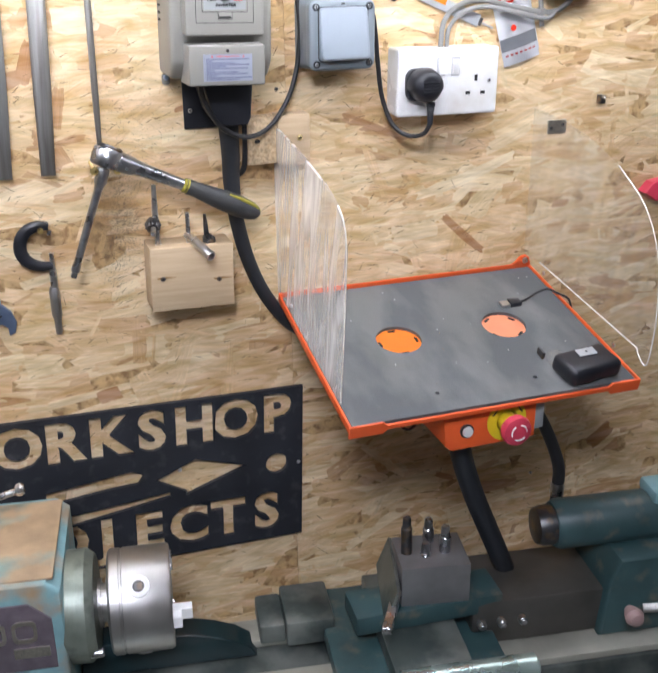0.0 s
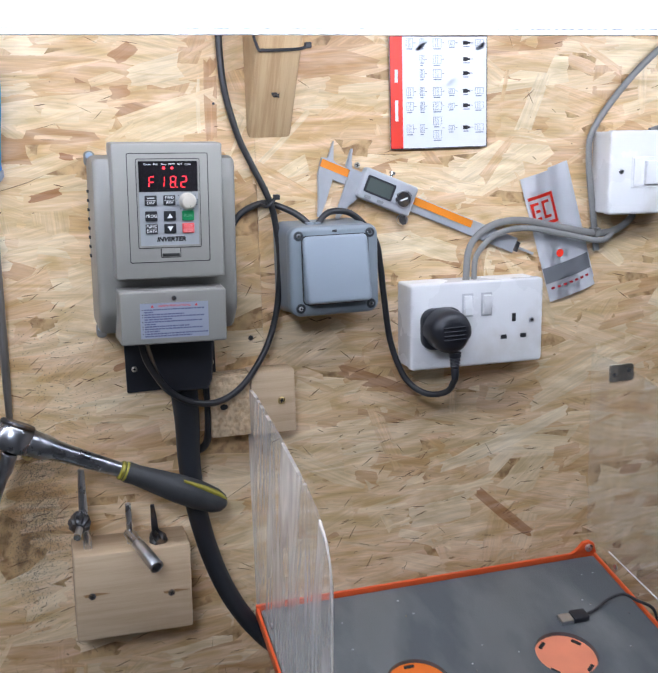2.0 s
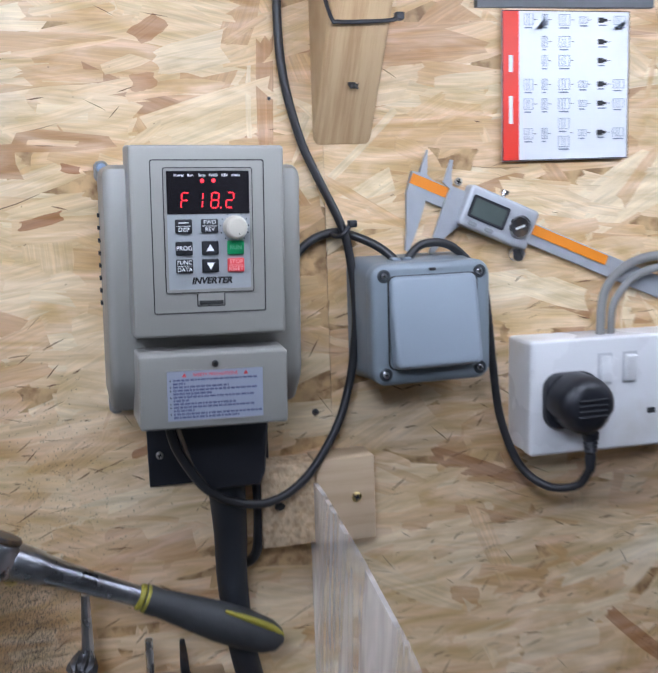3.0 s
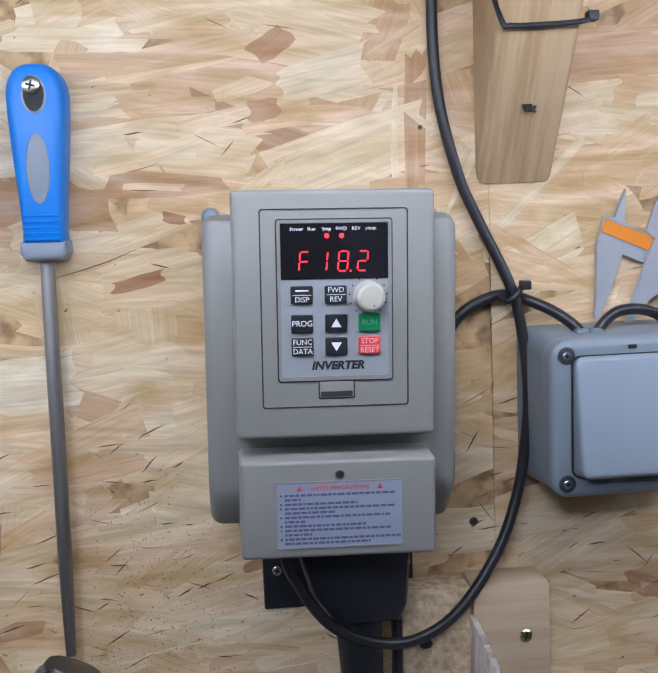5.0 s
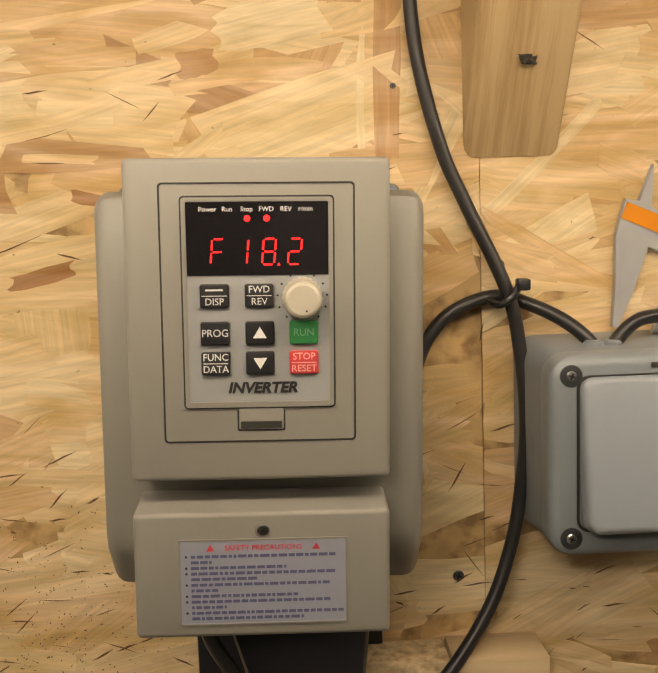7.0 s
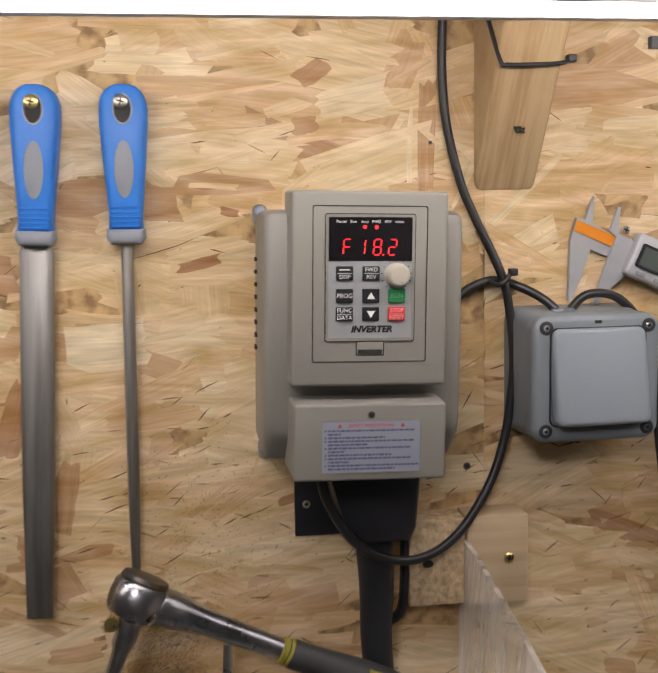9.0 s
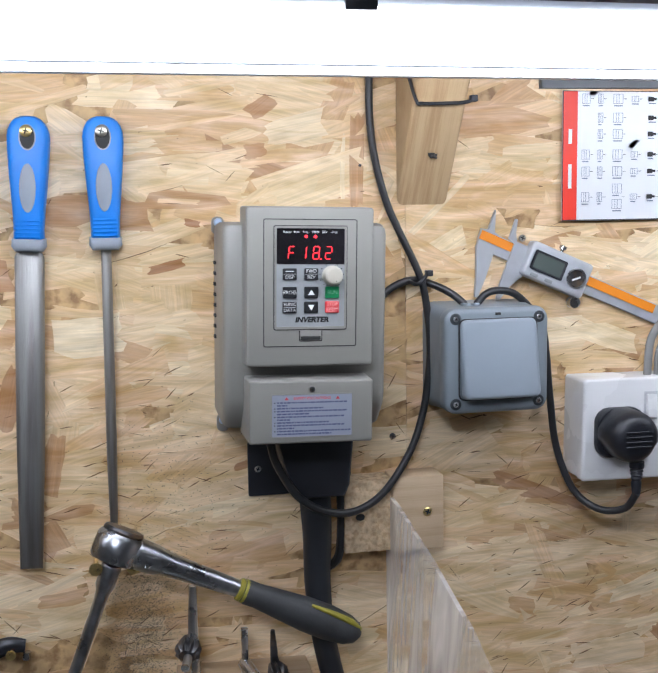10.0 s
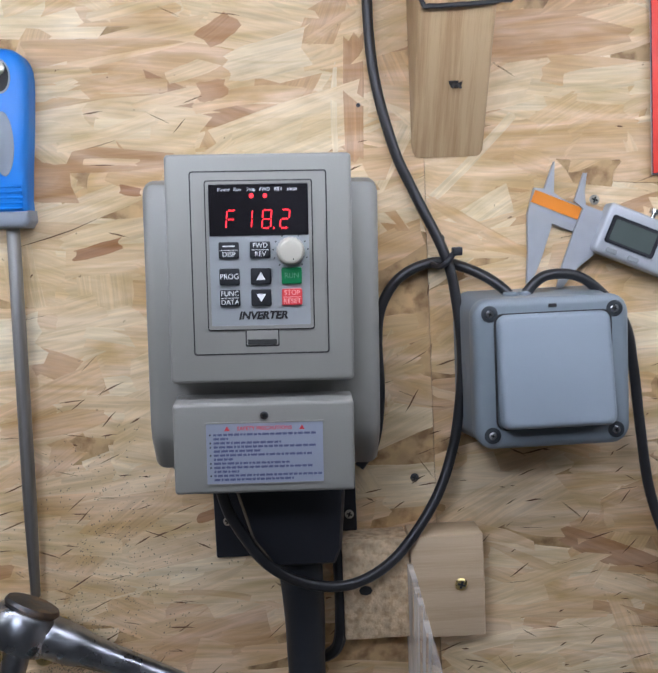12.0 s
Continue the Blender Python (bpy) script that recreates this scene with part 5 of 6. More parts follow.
# ---------------------------------------------------------------- hand tools
def ratchet():
    t = thing("ratchet_handle", (-0.141, -0.05, 1.478), "chrome ratchet handle with a dark rubber grip, resting on two screws", "ratchet")
    A, B, C = Vector((-0.141, -0.050, 1.4765)), Vector((-0.050, -0.050, 1.4345)), Vector((0.0465, -0.050, 1.3870))
    along = (B - A).normalized()
    ang = math.degrees(math.atan2(-(B - A).z, (B - A).x))

    def placed(bm):
        return moved(bm, pose(A.x, A.y, A.z, 0, ang, 0))

    # the head lies on its side: its flat faces look up and down
    head = turned([(0.0010, -0.0125), (0.0100, -0.0125), (0.0160, -0.0115), (0.0180, -0.0085), (0.0185, 0.0), (0.0180, 0.0075), (0.0165, 0.0100), (0.0100, 0.0108)], "y", 30)
    part("head", placed(moved(head, pose(0, 0, 0, 80, 0, 0))), CHROME, t, "round chrome ratchet head")
    cap = turned([(0.0150, 0.0100), (0.0158, 0.0120), (0.0148, 0.0142), (0.002, 0.0148)], "y", 26)
    part("reverse_dial", placed(moved(cap, pose(0, 0, 0, 80, 0, 0))), DARK_STEEL, t, "dark ridged reversing dial")
    part("neck", placed(tube([(0.004, 0, 0), (0.016, 0, 0), (0.030, 0, 0), (0.046, 0, 0), (0.102, 0, 0)], [0.0108, 0.0122, 0.0112, 0.0088, 0.0066], 18, 6)), CHROME, t)
    g = B - along * 0.002
    L = (C - B).length
    ang2 = math.degrees(math.atan2(-(C - B).z, (C - B).x))
    grip = turned([(0.0085, 0.004), (0.0098, 0.008), (0.0095, 0.016), (0.0112, 0.034), (0.0135, 0.058), (0.0138, 0.078), (0.0118, L - 0.012), (0.0085, L - 0.004), (0.003, L)], "x", 22)
    gp = part("grip", moved(grip, pose(g.x, g.y, g.z, 0, ang2, 0)), RUBBER_GRIP, t, "dark grey rubber grip")
    part("collar", moved(turned([(0.0075, 0.000), (0.0088, 0.001), (0.0090, 0.003), (0.0082, 0.004), (0.0092, 0.005), (0.0094, 0.007), (0.0085, 0.008)], "x", 20), pose(g.x, g.y, g.z, 0, ang2, 0)), YELLOW, gp, "dull yellow collar")
    inlay = tube([(0.058, -0.0085, 0.0108), (0.078, -0.0090, 0.0108), (L - 0.014, -0.0075, 0.0092), (L - 0.003, -0.0035, 0.0052)], [0.0012, 0.0024, 0.0026, 0.0016], 10, 6)
    part("inlay", moved(inlay, pose(g.x, g.y, g.z, 0, ang2, 0)), YELLOW, gp, "dull yellow inlay")
    e = thing("extension_bar", (-0.147, -0.050, 1.455), "chrome extension bar hanging from the ratchet head", "extension bar")
    p0, p1 = Vector((-0.1455, -0.049, 1.463)), Vector((-0.195, -0.046, 1.331))
    d = p1 - p0
    q = d.to_track_quat("Z", "Y").to_matrix().to_4x4()
    n = d.length
    part("bar", moved(turned([(0.0070, 0), (0.0076, 0.002), (0.0076, 0.017), (0.0055, 0.022), (0.0050, 0.030), (0.0046, n - 0.020), (0.0055, n - 0.014), (0.0055, n - 0.008), (0.0045, n - 0.007)], "z", 18), Matrix.Translation(p0) @ q), CHROME, e)
    part("square_drive", moved(block(-0.0036, 0.0036, -0.0036, 0.0036, n - 0.009, n + 0.001, 0.0006, 1), Matrix.Translation(p0) @ q), STEEL, e)
    part("detent_ball", turned([(0.0005, -0.0525), (0.0014, -0.0520), (0.0018, -0.050)], "y", 10, (-0.149, -0.0035, 1.4515)), STEEL, e)
    for x, z in ((-0.1575, 1.4620), (-0.1300, 1.4605)):
        s = single("long_screw", tube([(x, -0.001, z), (x, -0.053, z)], 0.0019, 10, 3), BRASS, "long yellow screw standing out of the board under a ratchet", "screw", (x, -0.001, z), "screws that carry tools")
        part("head", turned([(0.0018, -0.050), (0.0050, -0.0540), (0.0050, -0.0550), (0.002, -0.0556)], "y", 14, (x, 0, z)), BRASS, s)


ratchet()


def file_tool(x, lean, kind, label, screw_mat):
    """A file with a blue grip, hung on a screw. kind: round, half or flat."""
    t = thing("hand_file", label=label, category="file", group="files hung on the board")
    half = [(0.0006, 0.0), (0.0050, -0.0004), (0.0085, -0.0018), (0.0112, -0.0040), (0.0132, -0.0072), (0.0145, -0.0110), (0.0150, -0.0155), (0.0148, -0.0250), (0.0135, -0.0450), (0.0115, -0.0680), (0.0105, -0.0850), (0.0110, -0.0930)]
    outline = [(w, z) for w, z in half] + [(-w, z) for w, z in half[::-1]]
    grip = part("grip", slab(outline[::-1], -0.0015, -0.0200, 0.0058), BLUE_GRIP, t, "blue plastic grip")
    part("collar", slab([(0.0118, -0.0900), (0.0122, -0.0960), (0.0095, -0.1000), (-0.0095, -0.1000), (-0.0122, -0.0960), (-0.0118, -0.0900)], -0.0010, -0.0208, 0.004), GREY_GRIP, grip, "grey collar")
    oval = [(0.0060 * math.cos(a), -0.0530 + 0.0180 * math.sin(a)) for a in np.linspace(0, 2 * math.pi, 26, endpoint=False)]
    part("inlay", slab(oval, -0.0190, -0.0204, 0.0006), GREY_GRIP, grip, "grey soft oval inlay")
    for i in range(5):
        w = 0.0096 - 0.0003 * abs(i - 2)
        part("rib", block(-w, w, -0.0207, -0.0195, -0.0775 - i * 0.0030, -0.0762 - i * 0.0030, 0.0004, 1), BLUE_GRIP, grip)
    hole = [(0.0052 * math.cos(a), -0.0160 + 0.0085 * math.sin(a)) for a in np.linspace(0, 2 * math.pi, 22, endpoint=False)]
    part("hang_hole", slab(hole, -0.0195, -0.0202), DARK_LINE, grip, "dark hanging hole", smooth=False)
    part("hole_rim", facing(cut_sheet([(u * 1.18, -0.016 + (v + 0.016) * 1.12) for u, v in hole], [hole], 0.001), 0, -0.0200, 0), GREY_GRIP, grip, smooth=False)
    if kind == "round":
        part("blade", tube([(0, -0.0105, -0.098), (0, -0.0105, -0.16), (0.0, -0.0105, -0.26), (0.0, -0.0105, -0.318)], [0.0038, 0.0040, 0.0040, 0.0028], 16, 5), FILE_STEEL, t)
    else:
        w0, w1 = (0.0108, 0.0086) if kind == "half" else (0.0118, 0.0090)
        bm = slab([(w0 * 0.75, -0.0985), (w0, -0.104), (w0, -0.18), (w0 * 0.97, -0.25), (w1, -0.3470), (-w1, -0.3470), (-w0 * 0.97, -0.25), (-w0, -0.18), (-w0, -0.104), (-w0 * 0.75, -0.0985)][::-1], -0.0080, -0.0125, 0.0036 if kind == "half" else 0.0006)
        part("blade", bm, FILE_STEEL, t)
    t.matrix_basis = pose(x, 0, 1.7975, 0, lean, 0)
    sx = x + math.sin(radians(lean)) * -0.012
    s = single("hook_screw", tube([(sx - 0.001, -0.0008, 1.7860), (sx - 0.001, -0.0190, 1.7860)], 0.0018, 10, 3), screw_mat, "screw through the hanging hole of a file", "screw", (sx - 0.001, -0.0008, 1.7860), "screws that carry tools")
    part("head", turned([(0.0020, -0.0175), (0.0044, -0.0205), (0.0044, -0.0212), (0.0030, -0.0220), (0.0008, -0.0220)], "y", 16, (sx - 0.001, 0, 1.7860)), screw_mat, s)
    for a in (15, 105):
        part("cross_slot", moved(block(-0.0024, 0.0024, -0.0003, 0.0003, -0.0005, 0.0005), pose(sx - 0.001, -0.0222, 1.7860, 0, a, 0)), DARK_LINE, s, smooth=False)


file_tool(-0.1390, 0.9, "round", "round steel file with a blue plastic grip", ZINC)
file_tool(-0.1925, 2.6, "half", "half-round steel file with a blue plastic grip", BRASS)
file_tool(-0.2440, 2.6, "flat", "flat steel file with a blue plastic grip", BRASS)


def micrometer():
    t = thing("micrometer", (-0.232, -0.001, 1.36), "dark C-frame outside micrometer hung on a screw", "micrometer")
    pts = [(-0.2165 + 0.000, 1.3880), (-0.229, 1.3895), (-0.243, 1.3840), (-0.2515, 1.3720), (-0.2525, 1.3570), (-0.246, 1.3450), (-0.233, 1.3375), (-0.2165, 1.3360)]
    part("frame", tube([(x, -0.008, z) for x, z in pts], [0.0052, 0.0070, 0.0078, 0.0080, 0.0080, 0.0078, 0.0070, 0.0058], 12, 6, flat=0.8), BLACK_PLASTIC, t, "dark enamelled frame")
    part("anvil", tube([(-0.2155, -0.008, 1.3830), (-0.2160, -0.008, 1.3770)], 0.0032, 12, 2), STEEL, t)
    part("spindle", tube([(-0.2165, -0.008, 1.353), (-0.2168, -0.008, 1.330)], 0.0030, 12, 2), STEEL, t)
    part("sleeve", turned([(0.0048, 1.333), (0.0048, 1.305), (0.0046, 1.303)], "z", 18, (-0.2175, -0.008, 0)), STEEL, t)
    part("thimble", turned([(0.0052, 1.308), (0.0066, 1.302), (0.0066, 1.270), (0.0056, 1.268), (0.0044, 1.262), (0.0044, 1.247), (0.0036, 1.244)], "z", 20, (-0.2185, -0.0085, 0)), FILE_STEEL, t)
    single("hook_screw", turned([(0.0018, -0.0008), (0.0018, -0.016), (0.0040, -0.018), (0.0036, -0.0195), (0.001, -0.0195)], "y", 14, (-0.2265, 0, 1.3855)), BRASS, "yellow screw that the micrometer hangs on", "screw", (-0.2265, -0.0008, 1.3855), "screws that carry tools")


micrometer()


def spanner():
    t = thing("spanner", (-0.288, -0.001, 1.25), "blue-grey steel open-ended spanner hung on the board", "spanner")
    jaw = [(-0.300, 1.290), (-0.284, 1.291), (-0.274, 1.281), (-0.269, 1.266), (-0.272, 1.2525), (-0.279, 1.2500), (-0.2795, 1.2600), (-0.2870, 1.2660), (-0.2960, 1.2640), (-0.2990, 1.2520), (-0.308, 1.2530), (-0.3120, 1.2680), (-0.308, 1.283)]
    steel = material("blued_spanner_steel", (0.20, 0.27, 0.42), 0.35, 0.8, vary=0.2, scale=50)
    part("jaw", slab(jaw[::-1], -0.0015, -0.0085, 0.0015), steel, t)
    part("shank", slab([(-0.2985, 1.285), (-0.2845, 1.287), (-0.2895, 1.43), (-0.3005, 1.43)], -0.0025, -0.0072, 0.0015), steel, t)


spanner()


def sign():
    """A black board with letters cut through it."""
    t = thing("workshop_sign", label="black board sign with cut-out letters fixed to the strand wall", category="sign")
    holes = []

    def cut(text, size, x, z, width=1.0):
        cu = bpy.data.curves.new("letters", "FONT")
        cu.body, cu.size, cu.align_x, cu.align_y, cu.resolution_u, cu.offset = text, size, "CENTER", "CENTER", 3, 0.0042
        bm = moved(mesh_of_curve(cu), Matrix.Diagonal((width, 1, 1, 1)))
        bmesh.ops.remove_doubles(bm, verts=bm.verts, dist=1e-6)
        edges = {e for e in bm.edges if len(e.link_faces) == 1}
        while edges:
            e = edges.pop()
            a, b = e.verts
            loop = [a, b]
            while True:
                nxt = next((f for f in loop[-1].link_edges if f in edges), None)
                if nxt is None:
                    break
                edges.discard(nxt)
                other = nxt.other_vert(loop[-1])
                if other is loop[0]:
                    break
                loop.append(other)
            if len(loop) > 2:
                holes.append([(x + v.co.x, z + v.co.y) for v in loop])
        bm.free()

    for i, ch in enumerate("ORKSHOP"):
        cut(ch, 0.080, -0.4030 + i * 0.0605, -0.0430)
    for i, ch in enumerate("OJECTS"):
        cut(ch, 0.080, -0.3530 + i * 0.0595, -0.2050)
    holes.append([(-0.220, -0.121), (-0.162, -0.095), (-0.086, -0.118), (-0.170, -0.149)])
    holes.append([(-0.372, -0.115), (-0.255, -0.100), (-0.236, -0.108), (-0.245, -0.121), (-0.290, -0.124), (-0.372, -0.134)])
    holes.append([(-0.372, -0.160), (-0.200, -0.143), (-0.200, -0.150), (-0.372, -0.178)])
    holes.append(circle(-0.0400, -0.1225, 0.0165, 24))
    board = cut_sheet([(-0.475, -0.251), (0.0, -0.251), (0.0, 0.0), (-0.475, 0.0)], holes, 0.006)
    board = facing(board, 0, 0, 0)
    bmesh.ops.remove_doubles(board, verts=board.verts, dist=1e-6)
    left_over, pieces = set(board.verts), []
    while left_over:
        stack, piece = [left_over.pop()], set()
        while stack:
            v = stack.pop()
            piece.add(v)
            for e in v.link_edges:
                o = e.other_vert(v)
                if o in left_over:
                    left_over.discard(o)
                    stack.append(o)
        pieces.append(piece)
    for piece in sorted(pieces, key=len, reverse=True):
        one, seen = bmesh.new(), {}
        for v in sorted(piece, key=lambda v: tuple(v.co)):
            seen[v] = one.verts.new(v.co)
        for f in board.faces:
            if f.verts[0] in seen:
                one.faces.new([seen[v] for v in f.verts])
        part("board" if len(piece) == max(len(p) for p in pieces) else "letter_centre", one, SIGN_BLACK, t, smooth=False)
    board.free()
    for x, z in ((-0.006, -0.125), (-0.185, -0.108), (-0.175, -0.148)):
        part("rivet", turned([(0.003, 0.001), (0.003, -0.0040), (0.0015, -0.0050)], "y", 12, (x, 0, z)), STEEL, t)
    t.matrix_basis = pose(0.1115, -0.0041, 1.1130, 0, 1.6, 0)


sign()


# ---------------------------------------------------------------- orange tray with guards
def tray():
    t = thing("machine_tray", label="orange sheet-metal tray with a black rubber mat and clear side guards", category="tray")
    W, D = 0.386, 0.290
    part("pan", block(0, W, -D, 0, -0.0075, -0.0050, 0.0006), ORANGE, t, "orange powder-coated pan")
    part("rear_lip", block(0, W, -0.003, 0.0, -0.0075, 0.0065, 0.0008), ORANGE, t)
    for x in (0.0, W - 0.003):
        part("side_lip", block(x, x + 0.003, -D, -0.003, -0.0075, 0.0035, 0.0008), ORANGE, t)
    lip = slab([(0.0, -0.0130), (0.041, -0.0130), (0.047, -0.0075), (W - 0.045, -0.0075), (W - 0.040, -0.0130), (W, -0.0130), (W, 0.0030), (W - 0.040, 0.0030), (W - 0.045, -0.0015), (0.047, -0.0015), (0.041, 0.0030), (0.0, 0.0030)], -D, -D - 0.003, 0.0006)
    part("front_lip", lip, ORANGE, t)
    ear = [(W - 0.034, 0.004), (W - 0.026, 0.009), (W - 0.018, 0.0190), (W - 0.010, 0.0200), (W - 0.004, 0.016), (W, 0.004)]
    e = part("fixing_ear", slab(ear[::-1], 0.0005, -0.0030, 0.0006), ORANGE, t)
    part("bolt", turned([(0.0045, -0.003), (0.0045, -0.0055), (0.0030, -0.0068), (0.001, -0.0068)], "y", 12, (W - 0.011, 0, 0.0125)), STEEL, e, "steel bolt")
    holes = [circle(0.1225, -0.1370, 0.0300), circle(0.2745, -0.1370, 0.0300), circle(0.1255, -0.2540, 0.0030, 12), circle(0.2580, -0.2540, 0.0030, 12)]
    mat = cut_sheet(rounded(0.0045, W - 0.0045, -D + 0.002, -0.0045, 0.003), holes, 0.0060)
    bmesh.ops.translate(mat, verts=mat.verts, vec=(0, 0, -0.0018))
    part("rubber_mat", mat, RUBBER_MAT, t, "dusty black rubber mat with two round cut-outs", smooth=False)
    for cx in (0.1225, 0.2745):
        disc = part("disc", turned([(0.0305, -0.0052), (0.0305, -0.0034), (0.001, -0.0034)], "z", 36, (cx, -0.1370, 0)), ORANGE_DISC if cx < 0.2 else SALMON_DISC, t, "bright orange disc in the mat" if cx < 0.2 else "pale salmon-orange disc in the mat")
        for k in range(4):
            a = radians(90 * k + (0 if cx < 0.2 else 38))
            s = moved(block(-0.0050, 0.0050, -0.0017, 0.0017, -0.0033, -0.0029, 0.0008, 1), Matrix.Translation((cx + 0.0250 * math.cos(a), -0.1370 + 0.0250 * math.sin(a), 0)) @ Matrix.Rotation(a + math.pi / 2, 4, "Z"))
            part("slot", s, DARK_LINE, disc, smooth=False)
    rng = random.Random(2)
    for _ in range(26):
        x, y = rng.uniform(0.02, W - 0.02), rng.uniform(-D + 0.02, -0.02)
        if all((x - c) ** 2 + (y + 0.137) ** 2 > 0.034 ** 2 for c in (0.1225, 0.2745)):
            part("swarf_chip", block(x, x + rng.uniform(0.0008, 0.002), y, y + 0.0008, 0.0012, 0.0018), STEEL, t, "tiny bright metal chip", smooth=False)
    # clear guards at both sides
    lean = pose(0, -0.0290, 1.2635, 12.3, 0, 0).inverted()
    left = [(-0.012, 1.262), (-0.012, 1.492), (-0.051, 1.490), (-0.145, 1.477), (-0.221, 1.463), (-0.262, 1.449), (-0.280, 1.436), (-0.289, 1.408), (-0.283, 1.330), (-0.266, 1.200)]
    right = [(-0.012, 1.274), (-0.012, 1.490), (-0.080, 1.487), (-0.150, 1.475), (-0.221, 1.453), (-0.280, 1.418), (-0.313, 1.372), (-0.325, 1.322), (-0.327, 1.270), (-0.320, 1.225), (-0.304, 1.229), (-0.296, 1.239), (-0.277, 1.242), (-0.055, 1.276)]
    for x, outline, first, mat_, lab in ((0.0045, left, 5, ACRYLIC, "scuffed clear acrylic side guard"), (W + 0.0005, right, 4, ACRYLIC_CLEAN, "clear acrylic side guard")):
        guard = [(v.y, v.z) for v in (lean @ Vector((0, y, z)) for y, z in outline)]
        bm = bmesh.new()
        bm.faces.new([bm.verts.new((x, y, z)) for y, z in guard])
        r = bmesh.ops.extrude_face_region(bm, geom=bm.faces[:])
        bmesh.ops.translate(bm, verts=[v for v in r["geom"] if isinstance(v, bmesh.types.BMVert)], vec=(0.003, 0, 0))
        g = part("side_guard", bm, mat_, t, lab)
        g.visible_shadow = False
        # added tube paints the glint along the guard's rim
        part("guard_edge", tube([(x + 0.0015, y, z) for y, z in guard[first:]], 0.0009, 6, 4), ACRYLIC_EDGE, g, "added pale strip for the lit guard edge")
        for y in (-0.035, -0.222):
            part("guard_bolt", turned([(0.0030, x + 0.003), (0.0030, x + 0.0045), (0.0015, x + 0.0052)], "x", 12, (0, y, 0.006)), STEEL, g)
    t.matrix_basis = pose(0.0725, -0.0290, 1.2635, 12.3, 0, -0.6)
    base, placed_later = t.matrix_basis.copy(), []

    def on_tray(name, label, category):
        placed_later.append(thing(name, label=label, category=category))
        return placed_later[-1]

    # small things on the mat
    u = on_tray("usb_lead", "short black lead with a bright plug lying on the mat", "cable")
    part("plug_shell", block(0.2900, 0.3030, -0.1010, -0.0890, 0.0014, 0.0060, 0.0004, 1), STEEL, u, "bright plug shell")
    part("plug_body", block(0.3030, 0.3200, -0.1020, -0.0880, 0.0014, 0.0080, 0.0015), BLACK_PLASTIC, u)
    part("lead", tube([(0.320, -0.095, 0.0045), (0.335, -0.090, 0.0050), (0.352, -0.083, 0.008), (0.368, -0.084, 0.012), (0.378, -0.094, 0.010), (0.392, -0.105, 0.004), (0.398, -0.112, -0.02)], 0.0016, 8), BLACK_CABLE, u)
    b = on_tray("black_box", "small black plastic box with a metal tag, on the mat", "box")
    part("body", moved(block(-0.040, 0.036, -0.024, 0.024, 0.0, 0.024, 0.0075, 3), pose(0.3270, -0.2600, 0.0014, 0, 0, 8)), BLACK_PLASTIC, b)
    part("tag", moved(block(-0.013, 0.013, -0.0065, 0.0065, 0.0255, 0.0268, 0.0004, 1), pose(0.3260, -0.2490, 0.0010, 6, 0, 4)), CAL_STEEL, b, "pale metal tag")
    part("tag_hole", moved(turned([(0.0015, 0.0269), (0.0015, 0.0272)], "z", 10), pose(0.3260, -0.2490, 0.0010, 6, 0, 4)), DARK_LINE, b, smooth=False)
    c = on_tray("clear_cap", "small clear plastic cap with a dark clip, on the mat", "cap")
    part("cap", block(0.2880, 0.3060, -0.2460, -0.2240, 0.0014, 0.0160, 0.002), ACRYLIC_CLEAN, c)
    part("clip", block(0.2850, 0.2885, -0.2230, -0.2080, 0.0014, 0.0110, 0.0006, 1), DARK_STEEL, c)

    for o in placed_later:
        o.matrix_basis = base.copy()

    # control box below
    k = thing("control_box", (0.262, -0.255, 1.13), "orange control box with an emergency stop, under the tray", "control box")
    face = slab([(0.193, 1.2030), (0.320, 1.2000), (0.320, 1.1405), (0.206, 1.1405), (0.198, 1.1480)], -0.235, -0.3010, 0.0015)
    part("body", face, ORANGE, k, "orange sheet-metal body")
    part("side_cheek", block(0.320, 0.334, -0.298, -0.235, 1.1480, 1.2010, 0.002), GREY_PANEL, k, "grey side cheek")
    F = -0.3012
    part("button_bezel", turned([(0.0085, F), (0.0090, F - 0.003), (0.0070, F - 0.004)], "y", 24, (0.2245, 0, 1.1660)), BLACK_PLASTIC, k)
    part("button", turned([(0.0068, F - 0.003), (0.0065, F - 0.0065), (0.0040, F - 0.0075), (0.001, F - 0.0078)], "y", 24, (0.2245, 0, 1.1660)), WHITE_PLASTIC, k, "white push button")
    yr = part("yellow_ring", turned([(0.0265, F), (0.0265, F - 0.0015), (0.0150, F - 0.0022), (0.0150, F)], "y", 36, (0.2790, 0, 1.1700)), CLEAR_YELLOW, k, "yellow warning ring")
    for a in (40, 90, 140):
        part("ring_print", moved(bar(-0.006, 0.006, -0.0010, 0.0010, 0), pose(0.2790 + 0.0215 * math.cos(radians(a)), F - 0.0022, 1.1700 + 0.0215 * math.sin(radians(a)), 0, 90 - a, 0)), BLACK_INK, yr, "unreadable print", smooth=False)
    part("stop_stem", turned([(0.0125, F), (0.0125, F - 0.014), (0.0110, F - 0.018)], "y", 24, (0.2790, 0, 1.1690)), CLEAR_YELLOW, k)
